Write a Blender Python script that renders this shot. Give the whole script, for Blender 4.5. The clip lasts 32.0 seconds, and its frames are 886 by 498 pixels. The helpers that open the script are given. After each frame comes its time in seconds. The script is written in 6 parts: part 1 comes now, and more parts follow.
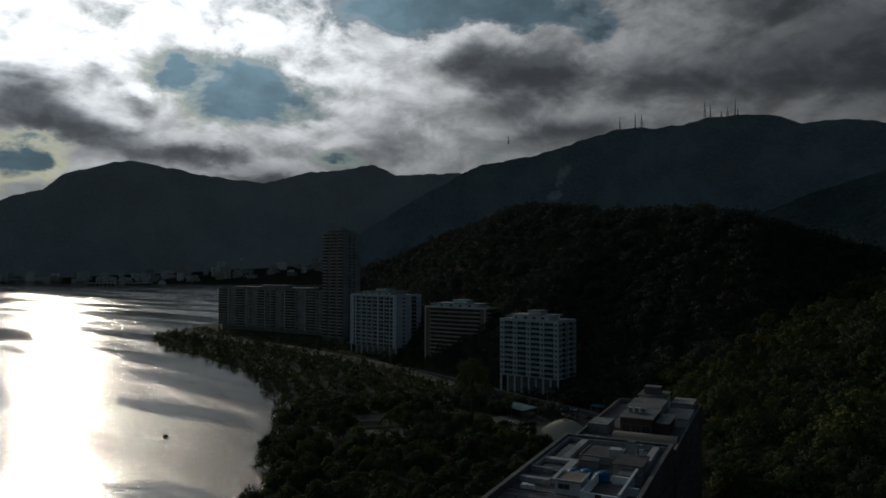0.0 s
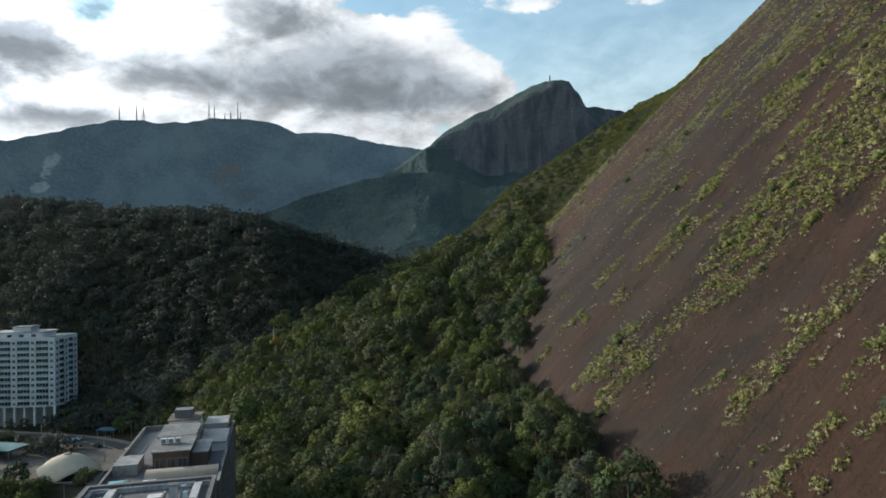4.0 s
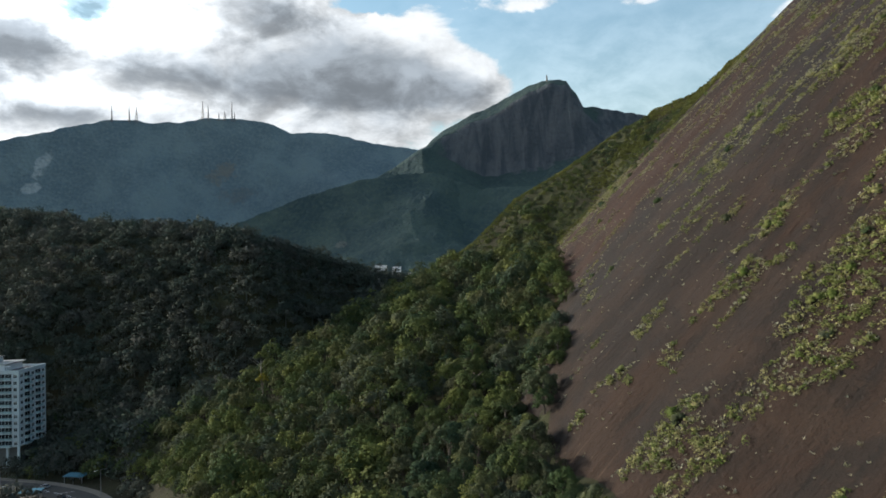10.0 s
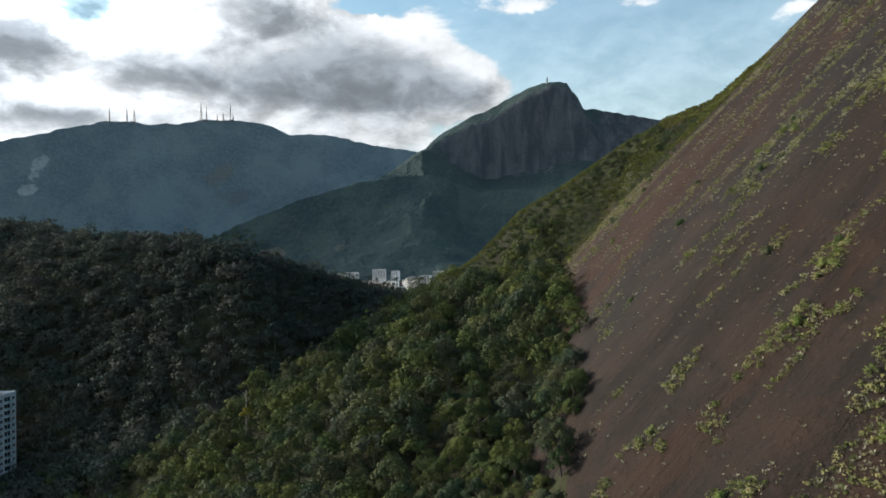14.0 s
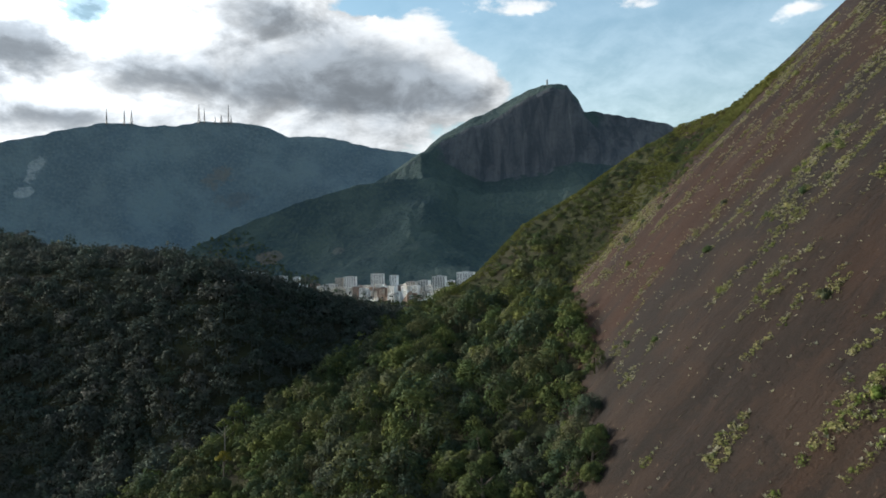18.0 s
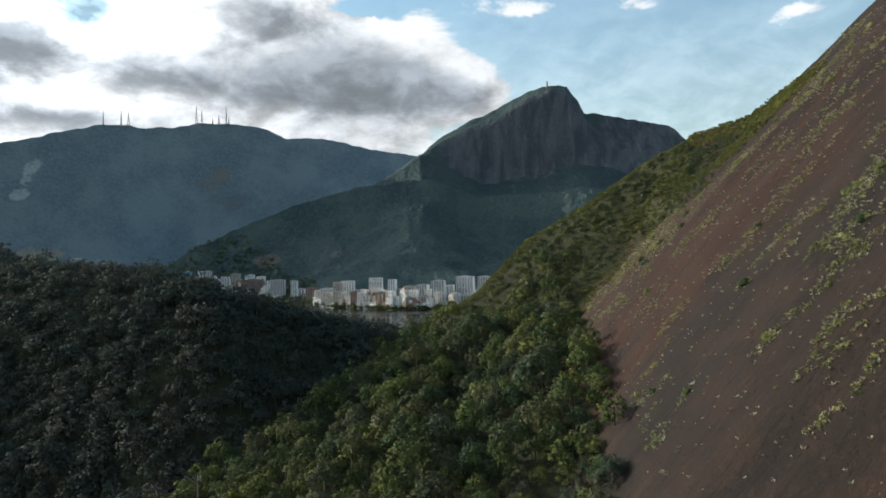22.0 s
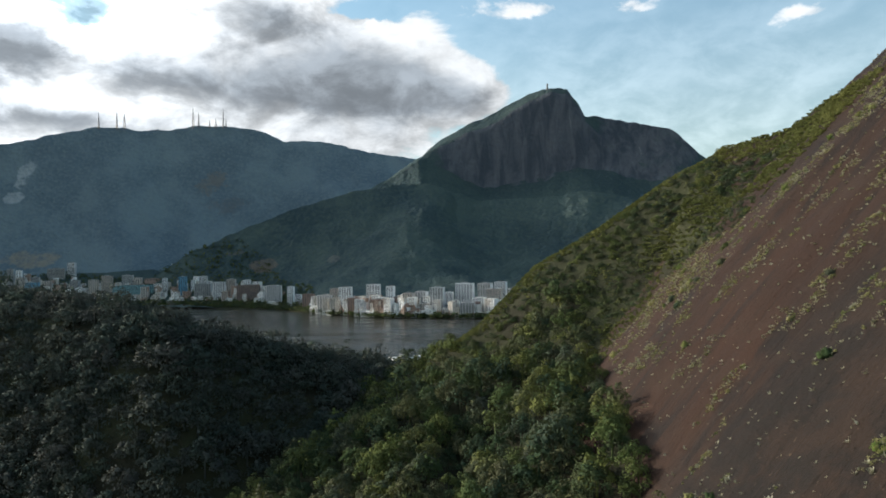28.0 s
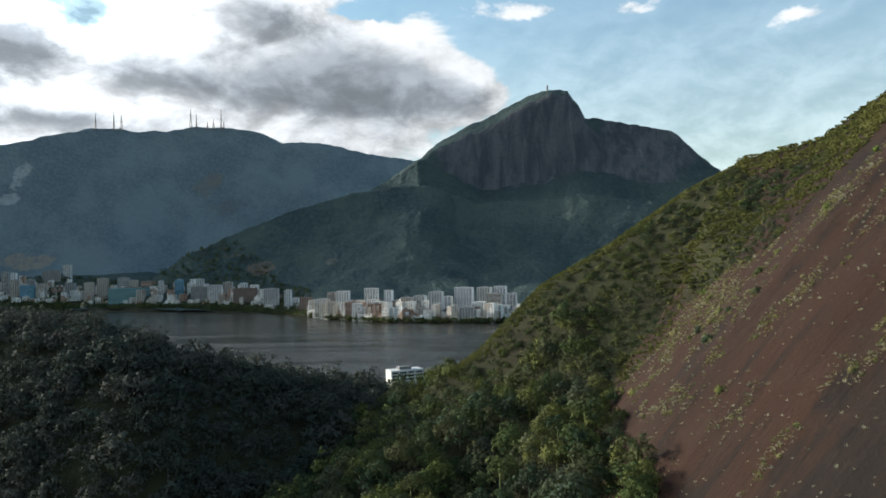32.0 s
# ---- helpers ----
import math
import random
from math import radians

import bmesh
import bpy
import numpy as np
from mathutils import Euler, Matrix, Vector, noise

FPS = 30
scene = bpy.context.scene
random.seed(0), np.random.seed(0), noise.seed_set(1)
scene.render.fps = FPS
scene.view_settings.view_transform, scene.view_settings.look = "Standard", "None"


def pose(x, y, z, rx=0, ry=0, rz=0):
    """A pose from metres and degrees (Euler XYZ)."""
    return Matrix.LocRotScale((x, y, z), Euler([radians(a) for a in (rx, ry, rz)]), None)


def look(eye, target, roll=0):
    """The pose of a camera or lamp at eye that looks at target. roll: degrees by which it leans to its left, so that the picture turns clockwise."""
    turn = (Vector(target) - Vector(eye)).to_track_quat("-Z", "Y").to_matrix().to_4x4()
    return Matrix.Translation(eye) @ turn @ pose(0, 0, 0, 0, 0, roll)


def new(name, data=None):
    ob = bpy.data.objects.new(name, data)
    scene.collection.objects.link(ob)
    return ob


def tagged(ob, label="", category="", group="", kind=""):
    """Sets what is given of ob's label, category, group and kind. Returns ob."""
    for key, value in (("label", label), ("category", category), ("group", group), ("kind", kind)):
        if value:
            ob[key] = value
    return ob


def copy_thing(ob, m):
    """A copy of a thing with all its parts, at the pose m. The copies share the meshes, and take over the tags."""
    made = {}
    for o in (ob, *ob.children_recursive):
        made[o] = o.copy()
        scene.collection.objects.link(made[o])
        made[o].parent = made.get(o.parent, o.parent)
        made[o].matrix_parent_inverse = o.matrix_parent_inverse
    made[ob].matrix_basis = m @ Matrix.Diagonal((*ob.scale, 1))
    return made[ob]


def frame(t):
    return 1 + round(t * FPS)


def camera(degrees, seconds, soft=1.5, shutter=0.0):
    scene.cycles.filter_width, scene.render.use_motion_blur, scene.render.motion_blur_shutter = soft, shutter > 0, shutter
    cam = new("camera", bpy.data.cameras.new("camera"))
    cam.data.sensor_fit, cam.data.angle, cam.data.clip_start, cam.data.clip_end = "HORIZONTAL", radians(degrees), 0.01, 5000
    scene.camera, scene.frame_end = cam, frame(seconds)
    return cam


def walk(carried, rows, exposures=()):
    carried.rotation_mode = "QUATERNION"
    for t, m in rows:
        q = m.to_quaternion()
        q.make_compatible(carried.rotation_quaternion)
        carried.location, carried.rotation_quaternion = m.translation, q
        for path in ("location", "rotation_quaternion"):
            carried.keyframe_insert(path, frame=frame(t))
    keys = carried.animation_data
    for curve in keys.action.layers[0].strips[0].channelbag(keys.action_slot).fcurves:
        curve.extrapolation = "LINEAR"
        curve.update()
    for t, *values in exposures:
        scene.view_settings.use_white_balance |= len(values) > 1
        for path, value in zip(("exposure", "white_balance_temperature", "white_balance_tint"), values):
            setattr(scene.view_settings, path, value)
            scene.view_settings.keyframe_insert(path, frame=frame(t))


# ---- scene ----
def view(x, y, z, yaw, pitch, roll):
    """Camera pose: yaw to the left from +y, pitch up, roll as look()."""
    a, p = radians(yaw), radians(pitch)
    eye = Vector((x, y, z))
    return look(eye, eye + 10 * Vector((-math.sin(a) * math.cos(p), math.cos(a) * math.cos(p), math.sin(p))), roll)


cam = camera(65.1, 32.0, soft=1.7)
walk(cam, [
(0.0, view(9.58, -3.54, 76.99, 38.23, 1.71, 0.12)),
    (0.1, view(9.34, -3.90, 77.06, 36.02, 1.69, 0.15)),
    (0.3, view(8.86, -4.53, 77.20, 31.59, 1.65, 0.19)),
    (0.5, view(8.37, -5.05, 77.34, 27.17, 1.62, 0.24)),
    (0.7, view(7.90, -5.46, 77.48, 23.06, 1.62, 0.11)),
    (0.9, view(7.42, -5.75, 77.63, 18.95, 1.63, -0.02)),
    (1.0, view(7.18, -5.85, 77.70, 16.89, 1.63, -0.09)),
    (1.1, view(6.95, -5.93, 77.77, 16.67, 1.61, -0.08)),
    (1.5, view(6.01, -5.94, 78.07, 15.81, 1.56, -0.06)),
    (1.9, view(5.09, -5.50, 78.38, 14.90, 1.52, -0.19)),
    (2.0, view(4.86, -5.32, 78.46, 14.68, 1.51, -0.23)),
    (2.1, view(4.63, -5.11, 78.54, 12.41, 1.49, -0.35)),
    (2.4, view(3.95, -4.32, 78.78, 5.63, 1.42, -0.71)),
    (2.5, view(3.73, -3.99, 78.86, 3.36, 1.39, -0.83)),
    (2.6, view(3.50, -3.64, 78.94, 3.17, 1.38, -0.87)),
    (3.0, view(2.61, -1.96, 79.27, 2.39, 1.32, -1.04)),
    (3.4, view(1.74, 0.19, 79.61, 1.24, 1.29, -1.03)),
    (3.5, view(1.52, 0.79, 79.70, 0.95, 1.28, -1.03)),
    (3.6, view(1.30, 1.43, 79.79, 0.06, 1.25, -1.10)),
    (3.8, view(0.87, 2.78, 79.96, -0.71, 1.23, -1.15)),
    (4.0, view(0.26, 4.24, 80.10, -1.12, 1.21, -1.18)),
    (4.2, view(0.05, 5.17, 80.45, -1.15, 1.21, -1.20)),
    (4.5, view(-0.27, 6.58, 80.97, -1.20, 1.20, -1.23)),
    (5.2, view(-0.76, 10.30, 82.26, -1.25, 1.18, -1.26)),
    (6.0, view(-1.31, 14.54, 83.72, -1.30, 1.15, -1.30)),
    (6.5, view(-1.66, 17.20, 84.64, -1.33, 1.13, -1.32)),
    (7.0, view(-1.93, 19.80, 85.61, -1.36, 1.12, -1.33)),
    (8.0, view(-2.39, 24.99, 87.59, -1.41, 1.12, -1.32)),
    (9.0, view(-2.73, 30.22, 89.64, -1.45, 1.12, -1.29)),
    (10.0, view(-2.94, 35.54, 91.72, -1.48, 1.13, -1.26)),
    (11.0, view(-3.03, 40.99, 93.84, -1.50, 1.15, -1.23)),
    (12.0, view(-3.01, 46.59, 95.99, -1.51, 1.18, -1.20)),
    (13.0, view(-2.90, 52.33, 98.16, -1.53, 1.20, -1.18)),
    (14.0, view(-2.71, 58.21, 100.34, -1.54, 1.23, -1.15)),
    (15.0, view(-2.47, 64.22, 102.53, -1.55, 1.26, -1.14)),
    (16.0, view(-2.19, 70.34, 104.72, -1.57, 1.29, -1.13)),
    (17.0, view(-1.88, 76.54, 106.91, -1.58, 1.32, -1.12)),
    (18.0, view(-1.56, 82.81, 109.09, -1.60, 1.35, -1.11)),
    (19.0, view(-1.24, 89.13, 111.27, -1.61, 1.37, -1.11)),
    (20.0, view(-0.93, 95.48, 113.45, -1.63, 1.39, -1.11)),
    (21.0, view(-0.63, 101.85, 115.62, -1.65, 1.42, -1.11)),
    (22.0, view(-0.33, 108.22, 117.79, -1.67, 1.44, -1.11)),
    (23.0, view(-0.04, 114.61, 119.95, -1.68, 1.46, -1.11)),
    (24.0, view(0.25, 120.99, 122.11, -1.70, 1.48, -1.10)),
    (25.0, view(0.55, 127.37, 124.27, -1.71, 1.51, -1.10)),
    (26.0, view(0.85, 133.74, 126.41, -1.72, 1.53, -1.10)),
    (27.0, view(1.17, 140.11, 128.53, -1.73, 1.56, -1.09)),
    (28.0, view(1.49, 146.46, 130.62, -1.74, 1.59, -1.08)),
    (29.0, view(1.81, 152.78, 132.67, -1.75, 1.62, -1.07)),
    (30.0, view(2.11, 159.06, 134.65, -1.76, 1.65, -1.06)),
    (31.0, view(2.37, 165.24, 136.53, -1.78, 1.67, -1.03)),
    (32.0, view(2.52, 171.29, 138.28, -1.82, 1.68, -0.99)),
], exposures=[(0.0, -2.5, 6050, 8), (0.3, -2.2, 6050, 8), (0.6, -1.3, 6050, 8), (1.0, -0.90, 6050, 8), (2.0, -0.40, 6050, 8), (2.5, -0.25, 6050, 8), (3.0, 0.30, 6050, 8), (3.5, 0.47, 6050, 8), (32.0, 0.48, 6050, 8)])

# ---- light ----
SUN_AZ, SUN_EL = -67.0, 14.5  # degrees right of +y, and above the horizon
sun_dir = Vector((math.sin(radians(SUN_AZ)) * math.cos(radians(SUN_EL)), math.cos(radians(SUN_AZ)) * math.cos(radians(SUN_EL)), math.sin(radians(SUN_EL))))
sun = new("sun", bpy.data.lights.new("sun", "SUN"))
sun.data.energy, sun.data.angle, sun.data.color = 3.6, radians(0.6), (1.0, 0.86, 0.66)
sun.matrix_world = look(sun_dir * 100, (0, 0, 0))


class Nodes:
    """Short hand for building node trees."""

    def __init__(self, tree):
        self.tree = tree
        tree.nodes.clear()

    def add(self, kind, ins=None, **props):
        node = self.tree.nodes.new(kind)
        for key, value in props.items():
            if key == "operation":
                node.operation = value
            elif key == "data_type":
                node.data_type = value
            elif key == "blend_type":
                node.blend_type = value
            elif key == "interpolation_type":
                node.interpolation_type = value
            elif key == "feature":
                node.feature = value
        for key, value in (ins or {}).items():
            self.put(node.inputs[key], value)
        return node

    def put(self, socket, value):
        if isinstance(value, bpy.types.NodeSocket):
            self.tree.links.new(value, socket)
        elif isinstance(value, bpy.types.Node):
            self.tree.links.new(value.outputs[0], socket)
        else:
            socket.default_value = value

    def math(self, op, a, b=0.0, c=None, clamp=False):
        ins = {0: a, 1: b}
        if c is not None:
            ins[2] = c
        node = self.add("ShaderNodeMath", ins, operation=op)
        node.use_clamp = clamp
        return node.outputs[0]

    def noise(self, vector, scale, detail=4.0, rough=0.55, dist=0.0):
        return self.add("ShaderNodeTexNoise", {"Vector": vector, "Scale": scale, "Detail": detail, "Roughness": rough, "Distortion": dist})

    def ramp(self, value, lo, hi, a=0.0, b=1.0):
        """Smooth step of value between lo and hi."""
        return self.add("ShaderNodeMapRange", {"Value": value, "From Min": lo, "From Max": hi, "To Min": a, "To Max": b}, interpolation_type="SMOOTHSTEP").outputs[0]

    def mix(self, f, a, b, blend="MIX"):
        node = self.add("ShaderNodeMix", data_type="RGBA", blend_type=blend)
        self.put(node.inputs[0], f)
        self.put(node.inputs[6], a if isinstance(a, (bpy.types.NodeSocket, bpy.types.Node)) else (*a, 1))
        self.put(node.inputs[7], b if isinstance(b, (bpy.types.NodeSocket, bpy.types.Node)) else (*b, 1))
        return node.outputs[2]


def build_world():
    world = bpy.data.worlds.new("sky")
    scene.world = world
    world.use_nodes = True
    n = Nodes(world.node_tree)
    m = n.math
    sky = n.add("ShaderNodeTexSky")
    sky.sky_type, sky.sun_disc = "NISHITA", False
    sky.sun_elevation, sky.sun_rotation = radians(SUN_EL), radians(SUN_AZ)
    sky.air_density, sky.dust_density, sky.ozone_density = 1.2, 0.4, 0.6
    coord = n.add("ShaderNodeTexCoord").outputs["Generated"]
    sep = n.add("ShaderNodeSeparateXYZ", {0: coord})
    az = m("MULTIPLY", m("ARCTAN2", sep.outputs[0], sep.outputs[1]), 57.29578)
    el = m("MULTIPLY", m("ARCSINE", sep.outputs[2]), 57.29578)
    flat = n.add("ShaderNodeCombineXYZ", {0: az, 1: m("MULTIPLY", el, 1.7), 2: 3.0})
    swell = n.noise(flat, 0.085, 5.0, 0.55)
    curl = n.noise(flat, 0.42, 6.0, 0.6)

    def centred(noise_node, amount):
        return n.add("ShaderNodeVectorMath", {0: n.add("ShaderNodeVectorMath", {0: noise_node.outputs["Color"], 1: (-0.5, -0.5, -0.5)}, operation="ADD"), 1: amount}, operation="MULTIPLY").outputs[0]

    place = n.add("ShaderNodeCombineXYZ", {0: az, 1: el})
    ragged = n.add("ShaderNodeVectorMath", {0: place, 1: centred(swell, (6.0, 2.6, 0.0))}, operation="ADD").outputs[0]
    ragged = n.add("ShaderNodeVectorMath", {0: ragged, 1: centred(curl, (2.8, 1.7, 0.0))}, operation="ADD").outputs[0]

    def heap(spot, start, puffs):
        """Sum of soft puffs of cloud: azimuth, height, half width, half height, weight."""
        out = start
        for a, e, ra, re, w in puffs:
            q = n.add("ShaderNodeVectorMath", {0: spot, 1: (1 / ra, 1 / re, 0), 2: (-a / ra, -e / re, 0)}, operation="MULTIPLY_ADD").outputs[0]
            d = n.add("ShaderNodeVectorMath", {0: q, 1: q}, operation="DOT_PRODUCT").outputs["Value"]
            out = m("MULTIPLY_ADD", m("POWER", 0.42, d), w, out)
        return out

    # grey bellies, then bright puffs and gaps
    bellies = [(-2.5, 15.4, 7.6, 2.4, 0.95), (-12.1, 15.6, 8.5, 2.1, 0.62), (-22.5, 15.8, 4.6, 1.2, 0.45), (-11.5, 20.6, 4.4, 1.9, 0.65), (-30.6, 17.2, 3.2, 1.8, 0.7), (-29.5, 11.7, 4.5, 1.0, 0.35), (4.6, 14.3, 2.6, 1.4, 0.55),
               (-36.2, 17.8, 2.8, 1.6, 0.7), (-31.8, 16.3, 3.6, 1.4, 0.55), (-33.0, 14.0, 4.3, 1.1, 0.35), (-25.0, 11.9, 6.4, 1.1, 0.35), (-67.9, 11.3, 5.0, 1.2, 0.85), (-58.6, 9.9, 4.6, 0.8, 0.8), (-70.0, 13.4, 2.8, 1.4, 0.7), (-62.3, 13.5, 1.4, 0.6, 0.5),
               (-65.8, 15.3, 1.4, 0.7, 0.4), (-52.5, 8.1, 5.0, 0.6, 0.7), (-47.0, 9.8, 3.0, 0.9, 0.4), (-43.0, 11.6, 3.0, 1.6, 0.3)]
    puffs = [(-0.3, 19.9, 3.0, 1.9, 0.42), (-6.1, 18.9, 3.2, 1.2, 0.2), (-5.0, 11.8, 9.0, 1.6, 0.30), (1.5, 17.5, 3.5, 2.0, 0.35), (3.0, 13.0, 4.0, 1.2, 0.2), (-4.7, 20.8, 2.4, 0.8, -0.75), (8.2, 20.8, 4.0, 0.8, 0.62), (18.6, 20.0, 2.4, 0.8, 0.55), (29.0, 17.6, 2.4, 0.7, 0.6), (13.7, 12.8, 1.6, 0.6, 0.4),
             (-30.6, 20.4, 3.6, 1.1, -0.75), (-26.2, 18.7, 1.5, 0.7, -0.5), (-47.5, 9.2, 2.0, 0.8, -0.6), (-54.0, 13.8, 3.6, 2.4, -0.95), (-60.3, 15.0, 1.2, 1.4, -0.6), (-40.0, 20.6, 5.6, 1.7, -1.0), (-70.2, 7.4, 2.2, 1.2, -0.6), (-69.0, 9.4, 3.0, 0.5, -0.4)]
    bank = m("MULTIPLY", n.ramp(m("ADD", m("ADD", az, m("MULTIPLY", n.ramp(el, 13.0, 24.0), 9.0)), m("MULTIPLY_ADD", swell.outputs[0], 6.0, -3.0)), 10.0, -4.0, -0.34, 0.34), n.ramp(m("ABSOLUTE", m("ADD", az, 40.0)), 90.0, 70.0))
    bank = m("ADD", bank, n.ramp(el, 44.0, 27.0, -0.35, 0.0))
    lumps = m("ADD", m("MULTIPLY_ADD", n.noise(flat, 0.20, 9.0, 0.60, 0.3).outputs[0], 1.15, -0.575), m("MULTIPLY_ADD", curl.outputs[0], 0.3, -0.15))
    gaps = heap(ragged, m("ADD", bank, lumps), puffs)
    dens = heap(ragged, gaps, bellies)
    # the same heap a step towards the sun: what lies between gives the shade
    sunward = n.add("ShaderNodeVectorMath", {0: ragged, 1: (-0.5, 0.95, 0.0)}, operation="ADD").outputs[0]
    flat_up = n.add("ShaderNodeVectorMath", {0: flat, 1: (-0.5, 1.6, 0.0)}, operation="ADD").outputs[0]
    lumps_up = m("MULTIPLY_ADD", n.noise(flat_up, 0.20, 6.0, 0.58, 0.3).outputs[0], 1.15, -0.575)
    dens_up = heap(sunward, m("ADD", bank, lumps_up), bellies)
    cover = n.ramp(dens, -0.04, 0.34)
    dark = n.ramp(m("ADD", m("MULTIPLY", dens_up, 0.75), m("MULTIPLY", dens, 0.25)), 0.34, 1.08)
    cover = m("MAXIMUM", cover, m("MULTIPLY", n.ramp(swell.outputs[0], 0.48, 0.62), n.ramp(m("ABSOLUTE", az), 80, 120)))
    cover = m("MAXIMUM", cover, m("MULTIPLY", n.ramp(el, 28.0, 5.0), 0.5))
    glow_d = m("ADD", m("POWER", m("DIVIDE", m("SUBTRACT", az, SUN_AZ), 29.0), 2.0), m("POWER", m("DIVIDE", m("SUBTRACT", el, 21.0), 11.0), 2.0))
    glow = m("POWER", 2.718, m("MULTIPLY", glow_d, -1.0))
    relief = m("MULTIPLY", n.ramp(m("SUBTRACT", dens_up, dens), -0.30, 0.30, 1.12, 0.70), n.ramp(lumps, -0.22, 0.2, 0.70, 1.0))
    lit = m("MULTIPLY", relief, m("MULTIPLY_ADD", m("MULTIPLY", glow, m("SUBTRACT", 1.0, m("MULTIPLY", dark, 0.80))), 13.0, 0.98))
    white = n.mix(dark, (0.96, 0.95, 0.93), (0.45, 0.48, 0.51))
    holes = m("MULTIPLY", n.ramp(dens, 0.22, -0.12), n.ramp(az, -14.0, -28.0))
    white = n.mix(holes, white, (0.46, 0.68, 0.80))
    cover = m("MAXIMUM", cover, holes)
    toward = n.ramp(m("ABSOLUTE", m("SUBTRACT", az, SUN_AZ)), 150.0, 95.0, 0.8, 1.0)
    strength = m("MULTIPLY", m("MULTIPLY", m("MULTIPLY", lit, toward), CLOUD), m("SUBTRACT", 1.0, m("MULTIPLY", holes, 0.45)))
    bg_sky = n.add("ShaderNodeBackground", {0: n.mix(1.0, sky.outputs[0], (0.86, 1.0, 1.02), "MULTIPLY"), 1: SKY})
    bg_cloud = n.add("ShaderNodeBackground", {0: white, 1: strength})
    out = n.add("ShaderNodeOutputWorld")
    mix = n.add("ShaderNodeMixShader", {0: cover, 1: bg_sky.outputs[0], 2: bg_cloud.outputs[0]})
    n.put(out.inputs[0], mix)


SKY, CLOUD = 0.150, 0.72
build_world()

# ---- tools ----


def lattice(x, y, seed):
    """Smooth value noise in 0..1 on the unit lattice."""
    xi, yi = np.floor(x).astype(np.int64), np.floor(y).astype(np.int64)
    fx, fy = x - xi, y - yi
    fx, fy = fx * fx * (3 - 2 * fx), fy * fy * (3 - 2 * fy)

    def h(a, b):
        v = (a * 374761393 + b * 668265263 + seed * 974711) & 0x7FFFFFFF
        v = ((v ^ (v >> 13)) * 1274126177) & 0x7FFFFFFF
        return ((v ^ (v >> 16)) & 0xFFFF) / 65535.0

    return (h(xi, yi) * (1 - fx) + h(xi + 1, yi) * fx) * (1 - fy) + (h(xi, yi + 1) * (1 - fx) + h(xi + 1, yi + 1) * fx) * fy


def fbm(x, y, size, octaves=4, seed=1, gain=0.5):
    """Fractal noise about 0, -1..1, its largest swells of the given size in metres."""
    total, amp, norm = 0.0, 1.0, 0.0
    for k in range(octaves):
        total = total + amp * (2 * lattice(np.asarray(x, float) / size * 2**k + 17.3 * k, np.asarray(y, float) / size * 2**k - 9.1 * k, seed + k) - 1)
        norm += amp
        amp *= gain
    return total / norm


def smax(a, b, k=8.0):
    """Smooth maximum."""
    h = np.clip(0.5 + 0.5 * (a - b) / k, 0, 1)
    return b * (1 - h) + a * h + k * h * (1 - h)


def along(x, y, line):
    """Nearest distance to a polyline of (x, y, z), the height there, and the side (left of its run is positive)."""
    best, height, side = np.full(np.shape(x), 1e9), np.zeros(np.shape(x)), np.zeros(np.shape(x))
    for (x0, y0, z0), (x1, y1, z1) in zip(line[:-1], line[1:]):
        dx, dy = x1 - x0, y1 - y0
        t = np.clip(((x - x0) * dx + (y - y0) * dy) / (dx * dx + dy * dy), 0, 1)
        d = np.hypot(x - x0 - t * dx, y - y0 - t * dy)
        near = d < best
        best = np.where(near, d, best)
        height = np.where(near, z0 + t * (z1 - z0), height)
        side = np.where(near, np.sign(dx * (y - y0) - dy * (x - x0)), side)
    return best, height, side


def inside(x, y, ring):
    """Signed distance to a ring of (x, y): positive inside."""
    best, hit = np.full(np.shape(x), 1e9), np.zeros(np.shape(x), bool)
    for (x0, y0), (x1, y1) in zip(ring, ring[1:] + ring[:1]):
        dx, dy = x1 - x0, y1 - y0
        t = np.clip(((x - x0) * dx + (y - y0) * dy) / (dx * dx + dy * dy), 0, 1)
        best = np.minimum(best, np.hypot(x - x0 - t * dx, y - y0 - t * dy))
        if dy:
            hit ^= ((y0 > y) != (y1 > y)) & (x < x0 + (y - y0) * dx / dy)
    return np.where(hit, best, -best)


def mesh_of(name, verts, faces, mats=(), smooth=False, face_mats=None):
    """A mesh from arrays; all faces have the same number of corners. Verts may carry a normal behind the place, and a tone behind that."""
    verts, faces = np.asarray(verts, np.float32), np.asarray(faces, np.int32)
    verts, normals, tone = np.ascontiguousarray(verts[:, :3]), np.ascontiguousarray(verts[:, 3:6]), np.ascontiguousarray(verts[:, 6]) if verts.shape[1] == 7 else None
    me = bpy.data.meshes.new(name)
    k = faces.shape[1]
    me.vertices.add(len(verts))
    me.vertices.foreach_set("co", verts.ravel())
    me.loops.add(faces.size)
    me.loops.foreach_set("vertex_index", faces.ravel())
    me.polygons.add(len(faces))
    me.polygons.foreach_set("loop_start", np.arange(0, faces.size, k, dtype=np.int32))
    me.polygons.foreach_set("use_smooth", np.full(len(faces), smooth, bool))
    for mat in mats:
        me.materials.append(mat)
    if face_mats is not None:
        me.polygons.foreach_set("material_index", np.asarray(face_mats, np.int32))
    if normals.size:
        me.attributes.new("custom_normal", "FLOAT_VECTOR", "POINT").data.foreach_set("vector", normals.ravel())
    if tone is not None:
        me.attributes.new("tone", "FLOAT", "POINT").data.foreach_set("value", tone)
    me.update(calc_edges=True)
    return me


